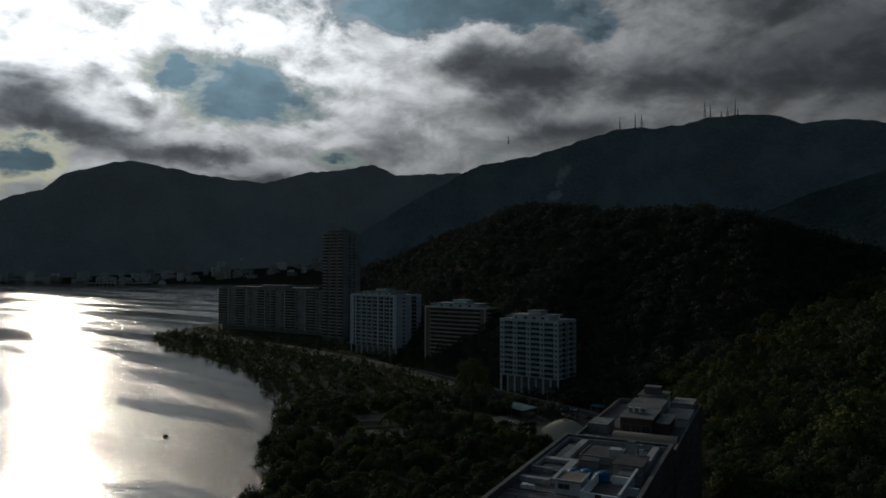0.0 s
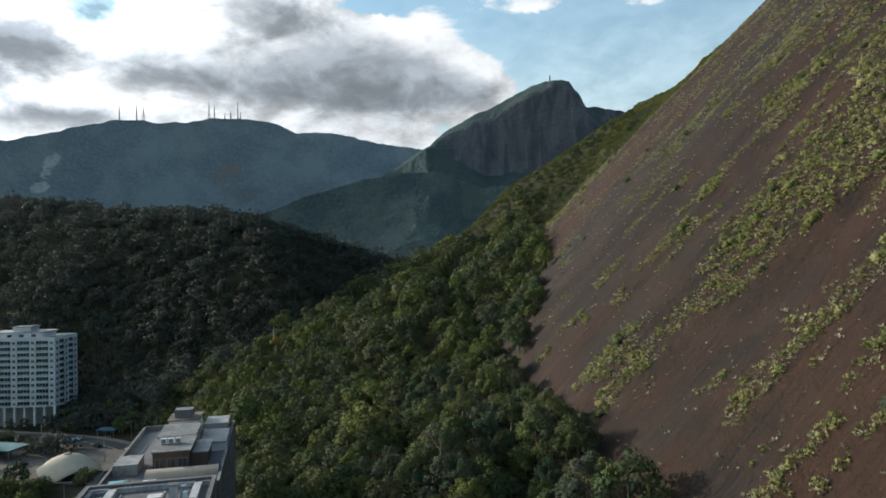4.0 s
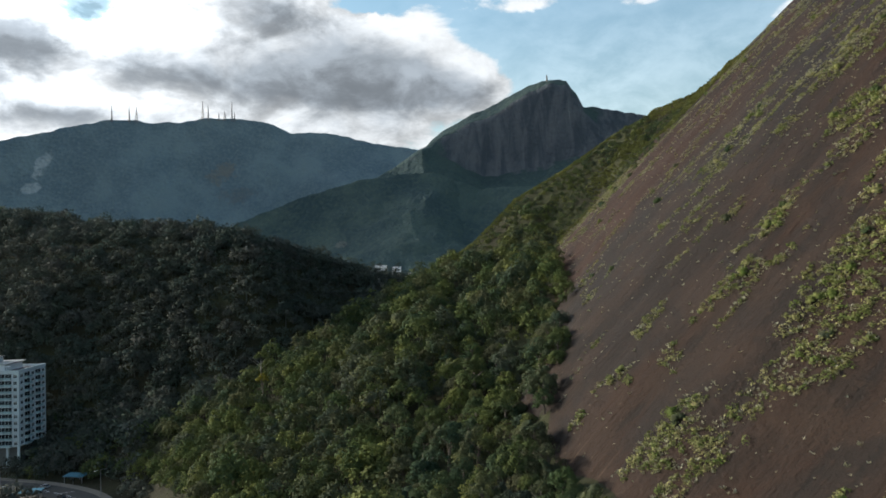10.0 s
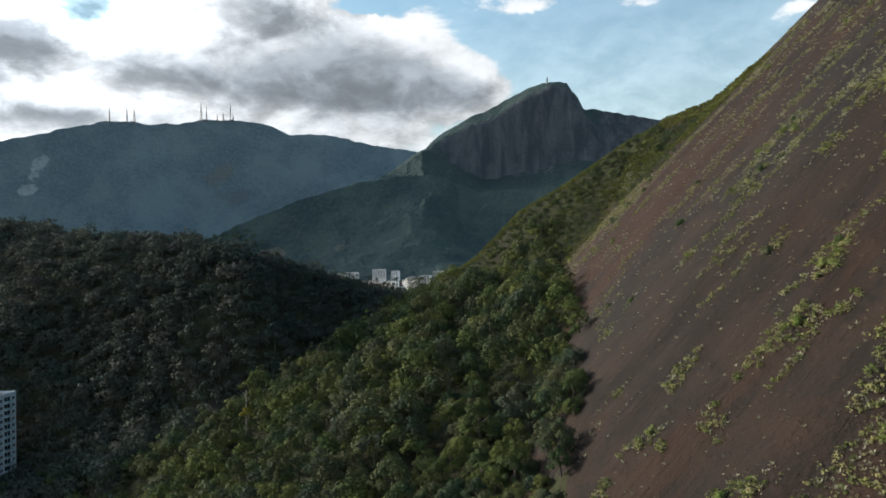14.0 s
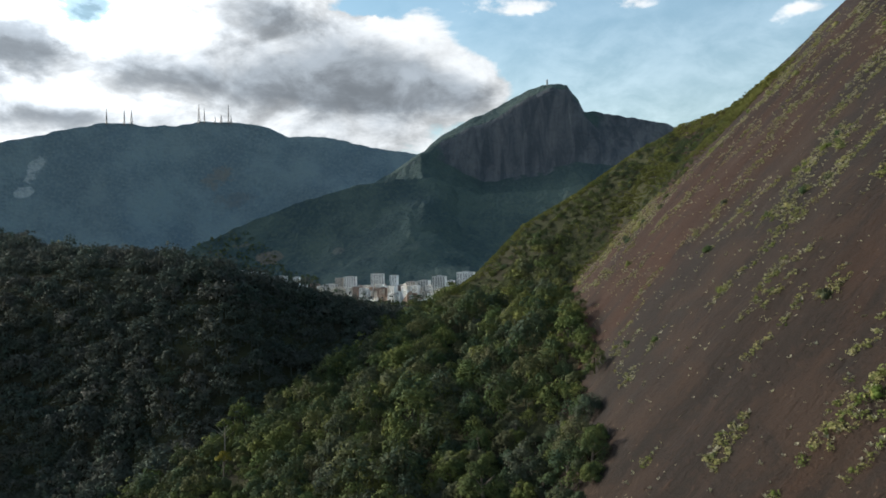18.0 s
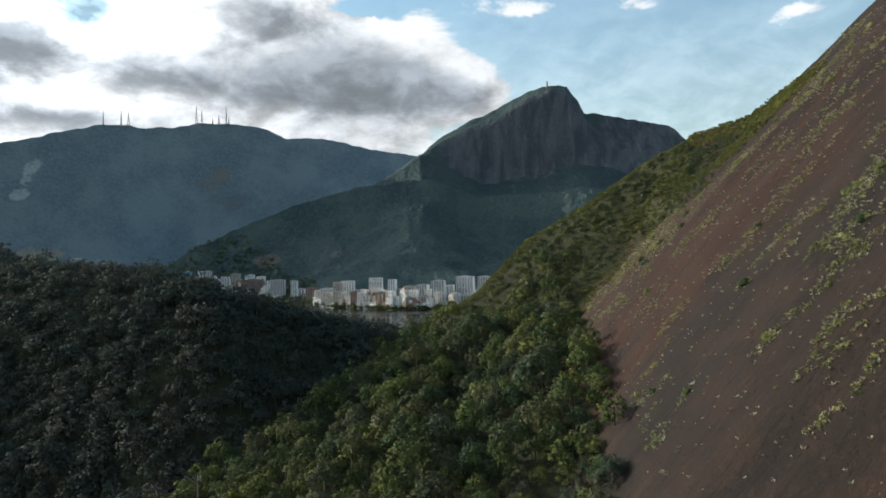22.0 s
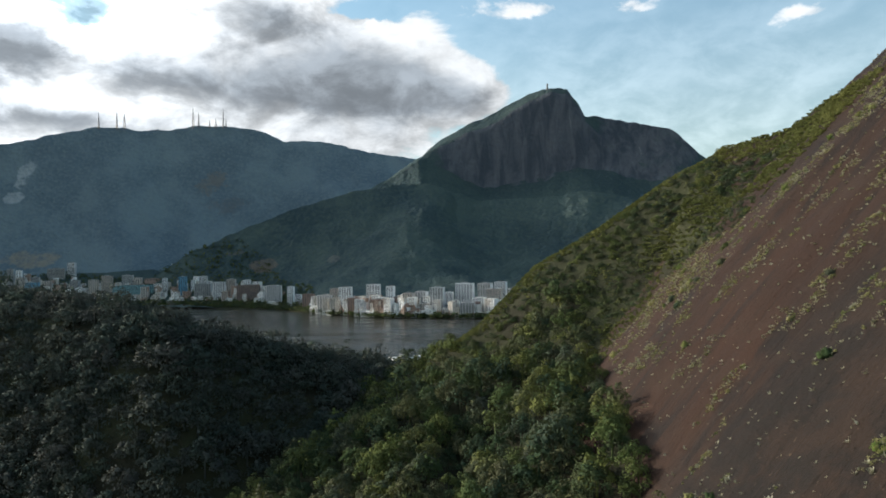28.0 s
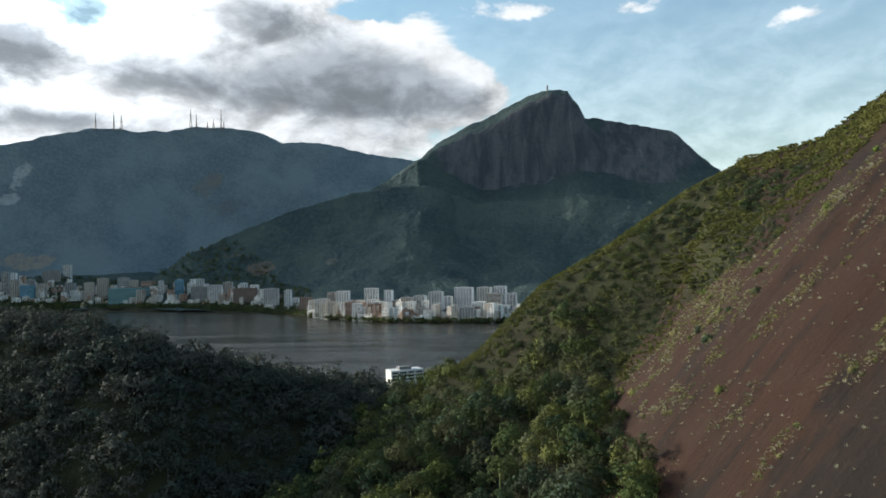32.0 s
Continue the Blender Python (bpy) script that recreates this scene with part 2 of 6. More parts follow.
def sheet(name, X, Y, Z, mats, smooth=True):
    """A height sheet on a grid of arrays of shape (ny, nx)."""
    ny, nx = X.shape
    ids = np.arange(ny * nx).reshape(ny, nx)
    faces = np.stack([ids[:-1, :-1], ids[:-1, 1:], ids[1:, 1:], ids[1:, :-1]], -1).reshape(-1, 4)
    return mesh_of(name, np.stack([X, Y, Z], -1).reshape(-1, 3), faces, mats, smooth)


def part(name, me, parent, label="", m=None):
    """Links a mesh or a bmesh's mesh as one part under a thing or a part."""
    ob = new(name, me)
    ob.parent = parent
    if m is not None:
        ob.matrix_local = m
    return tagged(ob, label) if label else ob


def thing(name, label, category, group="", kind="", at=None, me=None):
    ob = new(name, me)
    if at is not None:
        ob.matrix_world = at
    return tagged(ob, label, category, group, kind)


# ---- lie of the land ----
LAKE = [(-120, -300), (-165, 60), (-195, 150), (-232, 176), (-290, 232), (-385, 290), (-475, 320), (-610, 350), (-715, 395), (-790, 460), (-900, 600), (-920, 760), (-760, 870), (-480, 870),
        (-150, 890), (120, 920), (300, 1050), (400, 1400), (440, 1760), (300, 1860), (147, 1907), (45, 1934), (-99, 2012), (-264, 2163), (-541, 2569), (-998, 2821), (-1347, 2938), (-1900, 2750), (-2500, 2400), (-3600, 1900),
        (-4100, 1300), (-3900, 300), (-2500, -700)]
HILL = [(-30, 520, 79), (-62, 482, 91), (-114, 454, 110), (-220, 515, 120), (-340, 590, 136), (-440, 660, 130), (-560, 700, 106), (-680, 730, 84), (-780, 720, 50), (-860, 700, 4)]
SPUR = [(66, 430, 100), (58, 390, 92), (46, 305, 74), (30, 216, 46), (24, 170, 40), (10, 90, 26), (-10, -20, 10), (-30, -200, 6)]
CREST = [(-36, 520, 70), (0, 478, 86), (28, 470, 105), (55, 470, 132), (85, 470, 149), (121, 470, 173), (141, 466, 183), (152, 425, 172), (184, 402, 226), (250, 380, 295), (330, 350, 330)]


DIP = [-40, -14, 3, 7, 15.5, 22, 28, 30, 36, 33, 45]
BEND = 0.00034


STREET = [(-62, 40, 0), (-88, 120, 0), (-104, 200, 0), (-114, 262, 0), (-128, 300, 0), (-155, 320, 0), (-205, 334, 0), (-300, 372, 0), (-400, 396, 0), (-560, 430, 0), (-720, 440, 0)]


def shore_range(a):
    """Distance of the far shore from the end of the flight, by azimuth."""
    return np.interp(a, [-60, -36, -26, -20.7, -12.8, -7.6, -3.2, 1.4, 4.8, 14, 30], [3500, 3250, 3079, 2833, 2459, 2010, 1844, 1764, 1742, 1720, 1700])


def rock_height(x, y):
    """The bare granite flank, rising to +x."""
    c = np.interp(y, [-150, 0, 100, 138, 170, 200, 235, 300, 355, 420, 470], DIP)
    return x + c - BEND * np.maximum(x - 95, 0) ** 2


def crest_height(x, y):
    d, h, side = along(x, y, CREST)
    return np.where(side > 0, h - 0.75 * (np.sqrt(d * d + 20**2) - 20), h - 0.62 * (np.sqrt(d * d + 8**2) - 8))


def land(x, y):
    """Height of the ground."""
    x, y = np.asarray(x, float), np.asarray(y, float)
    shore = inside(x, y, LAKE)
    flat = np.clip(-shore * 0.12, -3.0, 5.0) + np.clip(-shore - 60, 0, 400) * 0.006
    behind = np.clip(-shore - 120, 0, 900) * (y > 1500)
    bank = np.clip(-shore - 15, 0, 105) * (y > 1500)
    flat = flat + behind * np.interp(np.degrees(np.arctan2(x, y - 171)), [-40, -22, -15, -8], [0.15, 0.13, 0.08, 0.015])
    flat = flat + bank * np.interp(np.degrees(np.arctan2(x, y - 171)), [-50, -40, -13, -9, -6, 10], [0.0, 0.40, 0.40, 0.22, 0.09, 0.09])
    d, h, _ = along(x, y, HILL)
    hill = h - 1.06 * (np.sqrt(d * d + 45**2) - 45) + 5 * fbm(x, y, 90, 3, 5)
    # its foot is cut back behind the nearest tower and the road
    cut = 3.6 + 1.2 * np.clip(y - np.interp(x, [-270, -225, -185, -100, -60], [345, 374, 372, 338, 325]), 0, 500)
    hill = np.where(y < 490, -smax(-hill, -cut, 16), hill)
    d, h, side = along(x, y, SPUR)
    spur = h - np.where(side < 0, 0.34, 0.10) * (np.sqrt(d * d + 15**2) - 15) + 3 * fbm(x, y, 60, 3, 9)
    z = smax(smax(smax(hill, spur, 10), crest_height(x, y), 8), flat, 6) - 1.4
    d, _, _ = along(x, y, STREET)
    level = np.clip(1 - (d - 13) / 14, 0, 1) * (x < -55)
    z = z * (1 - level) + np.minimum(z, 3.8) * level
    bare = bareness(x, y)
    z = np.where(x > 8, np.minimum(z, dome_height(x, y) + 0.6 + np.clip(wood_edge(y) - x, 0, 60) * 0.45 + np.clip(y - 392, 0, 100)), z)
    return np.where(x > 12, z * (1 - bare) + (dome_height(x, y) - 2.5) * bare, z)


def wood_edge(y):
    """Where the wood ends against the granite."""
    return np.interp(y, [-200, 0, 130, 155, 172, 190, 205, 218, 240, 262, 288, 333, 369, 404, 440], [24, 30, 33, 32, 31, 24.5, 25, 29, 39, 46, 50, 54, 60, 64, 71])


def footing(x, y):
    """Where trees root: on the ground, or on the granite that rises beside the wood."""
    z, gap = land(x, y), wood_edge(y) - x
    return np.where((gap < 16) & (x > 8) & (y < 420), np.maximum(z, dome_height(x, y) - 0.8 - np.clip(gap, 0, 16) * 0.2), z)


def grass_width(x):
    """How far the green band reaches down from the crest."""
    return np.interp(x, [40, 60, 100, 139, 160, 200], [90, 76, 60, 40, 18, 5])


def bareness(x, y):
    """1 on the bare granite, 0 under wood and grass."""
    d, _, side = along(x, y, CREST)
    past = np.clip((x - wood_edge(y) - np.clip(y - 395, 0, 40) * 0.5) / 5, 0, 1)
    band = np.clip((d - grass_width(x) + 16 * fbm(x, y, 24, 3, 63)) / 9, 0, 1) * (side <= 0)
    high = np.clip((x - 158) / 10, 0, 1)
    return np.where(y < 540, np.maximum(past * band, high), 0.0)


def dome_height(x, y):
    """The granite dome: its flank towards -x up to the crest, dropping behind it."""
    z = rock_height(x, y)
    d, h, side = along(x, y, CREST)
    behind = h - 0.9 * (np.sqrt(d * d + 14**2) - 14)
    z = -smax(-z, -np.where(side > 0, behind, z + 30), 10)
    return z + 2.0 * fbm(x * 0.6 + z * 0.2, y, 34, 3, 21) + 0.9 * fbm(x * 0.16, y - 0.12 * x, 8, 3, 25)


def split_axis(*spans):
    """Axis values from (start, end, step) spans."""
    return np.unique(np.round(np.concatenate([np.arange(a, b + s / 2, s) for a, b, s in spans]), 2))


# ---- materials ----
def material(name, rough=0.8, metal=0.0, spec=0.4):
    mat = bpy.data.materials.new(name)
    mat.use_nodes = True
    n = Nodes(mat.node_tree)
    bsdf = n.add("ShaderNodeBsdfPrincipled", {"Roughness": rough, "Metallic": metal, "Specular IOR Level": spec})
    out = n.add("ShaderNodeOutputMaterial", {0: bsdf.outputs[0]})
    return mat, n, bsdf


def where(n):
    return n.add("ShaderNodeNewGeometry").outputs["Position"]


def plain(name, colour, rough=0.7, vary=0.15, size=1.0, metal=0.0, bump=0.0, tint=None):
    """A surface of one colour with grain, stains and per-object variation."""
    mat, n, b = material(name, rough, metal)
    pos = where(n)
    big, small = n.noise(pos, 0.35 / size, 5.0), n.noise(pos, 4.0 / size, 4.0)
    f = n.math("ADD", n.math("MULTIPLY", big.outputs[0], 0.6), n.math("MULTIPLY", small.outputs[0], 0.4))
    rnd = n.add("ShaderNodeObjectInfo").outputs["Random"]
    f = n.math("ADD", f, n.math("MULTIPLY_ADD", rnd, 0.3, -0.15))
    lo = tuple(c * (1 - 1.6 * vary) for c in colour)
    hi = tint or tuple(min(1, c * (1 + 1.2 * vary)) for c in colour)
    n.put(b.inputs["Base Color"], n.mix(n.ramp(f, 0.3, 0.7), lo, hi))
    if bump:
        n.put(b.inputs["Normal"], n.add("ShaderNodeBump", {"Strength": 0.6, "Distance": bump, "Height": small.outputs[0]}))
    return mat

from mathutils.bvhtree import BVHTree


def rock_material():
    """Brown weathered granite with dark water streaks running down the dip, rusty patches and pale scars."""
    mat, n, b = material("granite", 0.85, 0.0, 0.25)
    pos = where(n)
    sep = n.add("ShaderNodeSeparateXYZ", {0: pos})
    dip = n.math("ADD", n.math("MULTIPLY", sep.outputs[0], 0.7), n.math("MULTIPLY", sep.outputs[2], 0.7))
    run = n.math("ADD", sep.outputs[1], n.math("MULTIPLY", dip, -0.12))

    def streaks(long, narrow, detail=6.0, dist=0.5):
        v = n.add("ShaderNodeCombineXYZ", {0: n.math("DIVIDE", dip, long), 1: n.math("DIVIDE", run, narrow)})
        return n.noise(v, 1.0, detail, 0.6, dist)

    broad, streak, stain, fine = streaks(60, 26), streaks(26, 2.2), streaks(55, 9, 6.0, 0.8), n.noise(pos, 1.6, 6.0, 0.65)
    hair, blotch, pits = streaks(9, 0.55, 4.0, 0.3), n.noise(pos, 0.16, 5.0, 0.65), n.noise(pos, 0.5, 5.0, 0.7)
    base = n.mix(n.ramp(broad.outputs[0], 0.40, 0.62), (0.0159, 0.0102, 0.0071), (0.0321, 0.0147, 0.0075))
    # a dark wet apron between brown rock and the rusty northern end
    drift = n.math("ADD", run, n.math("MULTIPLY_ADD", broad.outputs[0], 70.0, -35.0))
    wet = n.math("MULTIPLY", n.ramp(drift, 196, 222), n.ramp(drift, 284, 262))
    base = n.mix(n.math("MULTIPLY", wet, 0.75), base, (0.0146, 0.0106, 0.0077))
    rust = n.math("MULTIPLY", n.ramp(drift, 262, 300), n.ramp(n.math("ADD", sep.outputs[0], n.math("MULTIPLY_ADD", broad.outputs[0], 90.0, -45.0)), 150, 90))
    base = n.mix(n.math("MULTIPLY", rust, 0.5), base, (0.0481, 0.0189, 0.0090))
    wash = n.noise(pos, 0.055, 5.0, 0.62, 0.6)
    base = n.mix(n.math("MULTIPLY", n.ramp(wash.outputs[0], 0.46, 0.62), 0.55), base, (0.0376, 0.0202, 0.0114))
    base = n.mix(n.math("MULTIPLY", n.math("MULTIPLY", n.ramp(stain.outputs[0], 0.50, 0.62), n.ramp(wash.outputs[0], 0.62, 0.44, 0.25, 1.0)), 0.85), base, (0.0107, 0.0073, 0.0054))
    base = n.mix(n.math("MULTIPLY", n.math("MULTIPLY", n.ramp(streak.outputs[0], 0.60, 0.74), n.ramp(blotch.outputs[0], 0.38, 0.58)), 0.55), base, (0.0577, 0.0301, 0.0162))
    base = n.mix(n.math("MULTIPLY", n.math("MULTIPLY", n.ramp(streak.outputs[0], 0.44, 0.3), n.ramp(blotch.outputs[0], 0.62, 0.42)), 0.55), base, (0.0097, 0.0063, 0.0046))
    seep = streaks(90, 1.3, 3.0, 0.2)
    base = n.mix(n.math("MULTIPLY", n.math("MULTIPLY", n.ramp(seep.outputs[0], 0.64, 0.74), n.ramp(wash.outputs[0], 0.42, 0.58)), 0.65), base, (0.0751, 0.0432, 0.0252))
    base = n.mix(n.math("MULTIPLY", n.ramp(hair.outputs[0], 0.58, 0.72), 0.12), base, (0.0470, 0.0247, 0.0139))
    base = n.mix(n.math("MULTIPLY", n.ramp(pits.outputs[0], 0.52, 0.70), 0.45), base, (0.0462, 0.0259, 0.0150))
    base = n.mix(n.math("MULTIPLY", n.ramp(fine.outputs[0], 0.54, 0.34), 0.45), base, (0.0125, 0.0079, 0.0052))
    lichen = n.noise(pos, 0.9, 3.0, 0.5)
    base = n.mix(n.math("MULTIPLY", n.math("MULTIPLY", n.ramp(lichen.outputs[0], 0.68, 0.74), n.ramp(wash.outputs[0], 0.44, 0.56)), 0.7), base, (0.1155, 0.0771, 0.0469))
    n.put(b.inputs["Base Color"], base)
    h = n.math("ADD", n.math("ADD", n.math("MULTIPLY", streak.outputs[0], 0.55), n.math("MULTIPLY", hair.outputs[0], 0.06)), n.math("ADD", n.math("MULTIPLY", fine.outputs[0], 0.28), n.math("MULTIPLY", pits.outputs[0], 0.7)))
    n.put(b.inputs["Normal"], n.add("ShaderNodeBump", {"Strength": 0.85, "Distance": 1.1, "Height": h}))
    return mat


def soil_material():
    """Forest floor and park ground: dark leaf litter, rough grass, bare earth."""
    mat, n, b = material("soil", 0.95, 0.0, 0.1)
    pos = where(n)
    a, c = n.noise(pos, 0.03, 5.0), n.noise(pos, 0.6, 5.0, 0.65)
    col = n.mix(n.ramp(a.outputs[0], 0.4, 0.6), (0.026, 0.025, 0.015), (0.042, 0.044, 0.022))
    col = n.mix(n.math("MULTIPLY", n.ramp(c.outputs[0], 0.5, 0.72), 0.6), col, (0.055, 0.045, 0.03))
    n.put(b.inputs["Base Color"], col)
    n.put(b.inputs["Normal"], n.add("ShaderNodeBump", {"Strength": 0.8, "Distance": 0.7, "Height": c.outputs[0]}))
    return mat


EYE = (0.0, 60.0, 95.0)  # middle of the flight


def far_forest_material(cliff, lo, hi, tip, scars=()):
    """Wooded mountain seen from afar: crowns as relief, bare blue-grey rock where it is steep. The blue of haze is put
    into its colours.
    """
    mat, n, b = material("hazed_mountain_forest", 0.95, 0.0, 0.1)
    pos = where(n)
    crowns = n.add("ShaderNodeTexVoronoi", {"Vector": pos, "Scale": 0.05, "Randomness": 1.0})
    tone, fine = n.noise(pos, 0.004, 5.0, 0.6), n.noise(pos, 0.06, 5.0, 0.7)
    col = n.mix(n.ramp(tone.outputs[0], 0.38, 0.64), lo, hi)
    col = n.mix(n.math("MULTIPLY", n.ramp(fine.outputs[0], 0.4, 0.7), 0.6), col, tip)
    if scars:
        # slips and quarries: ragged patches of bare rock at known bearings and heights
        sep = n.add("ShaderNodeSeparateXYZ", {0: n.add("ShaderNodeVectorMath", {0: pos, 1: tuple(-v for v in EYE)}, operation="ADD").outputs[0]})
        flat = n.math("SQRT", n.math("ADD", n.math("MULTIPLY", sep.outputs[0], sep.outputs[0]), n.math("MULTIPLY", sep.outputs[1], sep.outputs[1])))
        bearing = n.math("MULTIPLY", n.math("ARCTAN2", sep.outputs[0], sep.outputs[1]), 57.3)
        rise = n.math("MULTIPLY", n.math("ARCTAN2", sep.outputs[2], flat), 57.3)
        ragged, torn = n.noise(pos, 0.012, 6.0, 0.7), n.noise(pos, 0.03, 5.0, 0.7)
        for a, e, wa, we, rock_col, amount in scars:
            qa = n.math("DIVIDE", n.math("SUBTRACT", n.math("SUBTRACT", bearing, a), n.math("MULTIPLY", n.math("SUBTRACT", rise, e), 0.5)), wa)
            qe = n.math("DIVIDE", n.math("SUBTRACT", rise, e), we)
            q = n.math("ADD", n.math("ADD", n.math("MULTIPLY", qa, qa), n.math("MULTIPLY", qe, qe)), n.math("MULTIPLY_ADD", ragged.outputs[0], 5.0, -2.5))
            mask = n.math("MULTIPLY", n.ramp(q, 1.1, 0.5), n.ramp(torn.outputs[0], 0.3, 0.6, 0.3, 1.0))
            col = n.mix(n.math("MULTIPLY", mask, amount), col, rock_col)
    height = n.math("ADD", n.math("MULTIPLY", crowns.outputs[0], -0.5), n.math("MULTIPLY", fine.outputs[0], 0.9))
    if cliff:
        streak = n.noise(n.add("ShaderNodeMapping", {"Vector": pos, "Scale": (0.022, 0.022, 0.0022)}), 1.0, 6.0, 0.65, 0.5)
        # rock tinted blue, as haze over the distance would make it
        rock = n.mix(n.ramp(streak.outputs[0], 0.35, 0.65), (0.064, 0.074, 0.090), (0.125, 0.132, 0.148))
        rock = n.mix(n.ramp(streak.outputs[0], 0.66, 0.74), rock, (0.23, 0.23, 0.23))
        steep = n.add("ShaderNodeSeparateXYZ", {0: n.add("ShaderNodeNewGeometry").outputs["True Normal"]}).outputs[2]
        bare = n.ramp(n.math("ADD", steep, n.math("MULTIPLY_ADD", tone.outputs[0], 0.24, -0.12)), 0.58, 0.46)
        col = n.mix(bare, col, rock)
    n.put(b.inputs["Base Color"], col)
    n.put(b.inputs["Normal"], n.add("ShaderNodeBump", {"Strength": 1.0, "Distance": 13.0, "Height": height}))
    return mat


def water_material():
    mat, n, b = material("water", 0.09, 0.0, 0.5)
    pos = where(n)
    n.put(b.inputs["Base Color"], (0.040, 0.038, 0.032, 1))
    bands = n.noise(n.add("ShaderNodeMapping", {"Vector": pos, "Rotation": (0, 0, radians(20)), "Scale": (0.0022, 0.016, 1)}), 1.0, 4.0, 0.55)
    n.put(b.inputs["Roughness"], n.ramp(bands.outputs[0], 0.38, 0.62, 0.09, 0.20))
    waves, ripples = n.noise(pos, 0.16, 3.0, 0.6), n.noise(pos, 0.9, 4.0, 0.7)
    h = n.math("ADD", n.math("MULTIPLY", waves.outputs[0], 0.8), n.math("MULTIPLY", n.math("MULTIPLY", ripples.outputs[0], 0.9), n.ramp(bands.outputs[0], 0.40, 0.60, 0.2, 1.0)))
    n.put(b.inputs["Normal"], n.add("ShaderNodeBump", {"Strength": 0.9, "Distance": 0.62, "Height": h}))
    return mat


GRANITE, SOIL, WATER = rock_material(), soil_material(), water_material()
# Pale blue-grey instead of leaf green: distance haze mixed into the base colour.
HAZED_FOREST = far_forest_material(False, (0.130, 0.174, 0.210), (0.198, 0.252, 0.278), (0.230, 0.280, 0.288),
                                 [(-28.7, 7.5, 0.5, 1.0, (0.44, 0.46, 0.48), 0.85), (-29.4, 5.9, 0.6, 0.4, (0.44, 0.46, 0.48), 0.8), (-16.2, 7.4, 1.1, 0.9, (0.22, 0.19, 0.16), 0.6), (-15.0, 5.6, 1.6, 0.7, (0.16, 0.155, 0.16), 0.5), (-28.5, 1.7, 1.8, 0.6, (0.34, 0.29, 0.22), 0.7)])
# Paler still: the thicker haze towards the sun is painted into these greys.
HAZED_WEST = far_forest_material(False, (0.27, 0.285, 0.30), (0.34, 0.355, 0.37), (0.36, 0.375, 0.38))
# Woods of the statue mountain, with a bluish haze tint in the colour.
HAZED_CLIFF = far_forest_material(True, (0.042, 0.066, 0.074), (0.064, 0.092, 0.088), (0.084, 0.112, 0.094))
FOOT_FOREST = far_forest_material(False, (0.042, 0.067, 0.077), (0.078, 0.108, 0.102), (0.104, 0.132, 0.106), [(-12.4, 1.2, 1.2, 0.5, (0.19, 0.145, 0.115), 0.7), (-7.0, 1.6, 0.5, 0.3, (0.2, 0.18, 0.16), 0.5), (-14.5, 2.2, 0.8, 0.3, (0.2, 0.17, 0.14), 0.5)])

# ---- ground, water, rock ----
gx = split_axis((-4800, -1200, 150), (-1200, -480, 24), (-480, 130, 5), (130, 400, 12), (400, 4800, 160))
gy = split_axis((-1500, -60, 60), (-60, 560, 5), (560, 1000, 16), (1000, 2800, 45), (2800, 4900, 130))
X, Y = np.meshgrid(gx, gy)
ground = thing("ground", "earth and leaf litter under forest and city", "ground", kind="structure", me=sheet("ground", X, Y, land(X, Y), [SOIL]))

wx, wy = np.meshgrid(np.linspace(-4900, 1200, 30), np.linspace(-1500, 3200, 24))
water = thing("water", "grey lagoon water glittering under a low sun", "water", kind="structure", me=sheet("water", wx, wy, 0 * wx, [WATER]))


rx, ry = split_axis((14, 210, 2), (210, 420, 6)), split_axis((-260, 40, 8), (40, 520, 2))
X, Y = np.meshgrid(rx, ry)
rock = thing("granite_dome", "steep bare brown granite dome streaked by water", "rock", kind="structure", me=sheet("granite_dome", X, Y, dome_height(X, Y), [GRANITE]))

# ---- mountains in the distance ----


SURFACES = []  # mountain sheets, for standing things on them


def mountain(name, label, skyline, radius, front, cliff_at=(), margin=330, seed=3, step=0.22, rough=1.0, mat=None):
    """A mountain whose crest stands at the given azimuths and elevations, at a radius from the middle of the flight."""
    az = np.array([p[0] for p in skyline])
    el = np.array([p[1] for p in skyline])
    a = np.arange(az[0], az[-1] + step / 2, step)
    crest = np.interp(a, az, el)
    crest = EYE[2] + radius * np.tan(np.radians(crest)) + rough * 9 * fbm(a * 40, a * 0, 90, 3, seed)
    s = np.concatenate([np.linspace(-0.35, 0, 10)[:-1], np.linspace(0, 1, 96) ** 1.3])
    A, S = np.meshgrid(a, s)
    C = np.broadcast_to(crest, A.shape)
    base = 6.0
    depth = radius - shore_range(A) - (margin(A) if callable(margin) else margin) + 60 * fbm(A * 30, A * 0, 200, 3, seed + 9)
    depth = np.maximum(depth, 140)
    fall = np.where(S >= 0, front(A, np.clip(S, 0, 1), C), 1 - 1.6 * np.abs(S))
    Z = base + (C - base) * fall
    R = radius - depth * S
    x = EYE[0] + R * np.sin(np.radians(A))
    y = EYE[1] + R * np.cos(np.radians(A))
    gully = fbm(x, y, 420, 5, seed + 2, 0.55)
    Z = Z + rough * 75 * gully * np.clip(S * 5, 0, 1) * np.clip((1 - S) * 3, 0, 1) * np.clip((C - base) / 300, 0.2, 1)
    Z = Z + rough * 100 * (0.35 - np.abs(fbm(x, y, 900, 3, seed + 4))) * np.clip(S * 4, 0, 1) * np.clip((1 - S) * 3, 0, 1) * np.clip((C - base) / 300, 0, 1)
    Z = Z + rough * 9 * fbm(x, y, 45, 3, seed + 6)
    SURFACES.append((x, y, Z))
    return thing(name, label, "mountain", kind="structure", me=sheet(name, x, y, Z, [mat or HAZED_FOREST]))


def gentle(a, s, c):
    return (1 - s) ** 1.15


def hollow(a, s, c):
    return (1 - s) ** 1.9


def steep_top(a, s, c):
    return (1 - s) ** 2.3


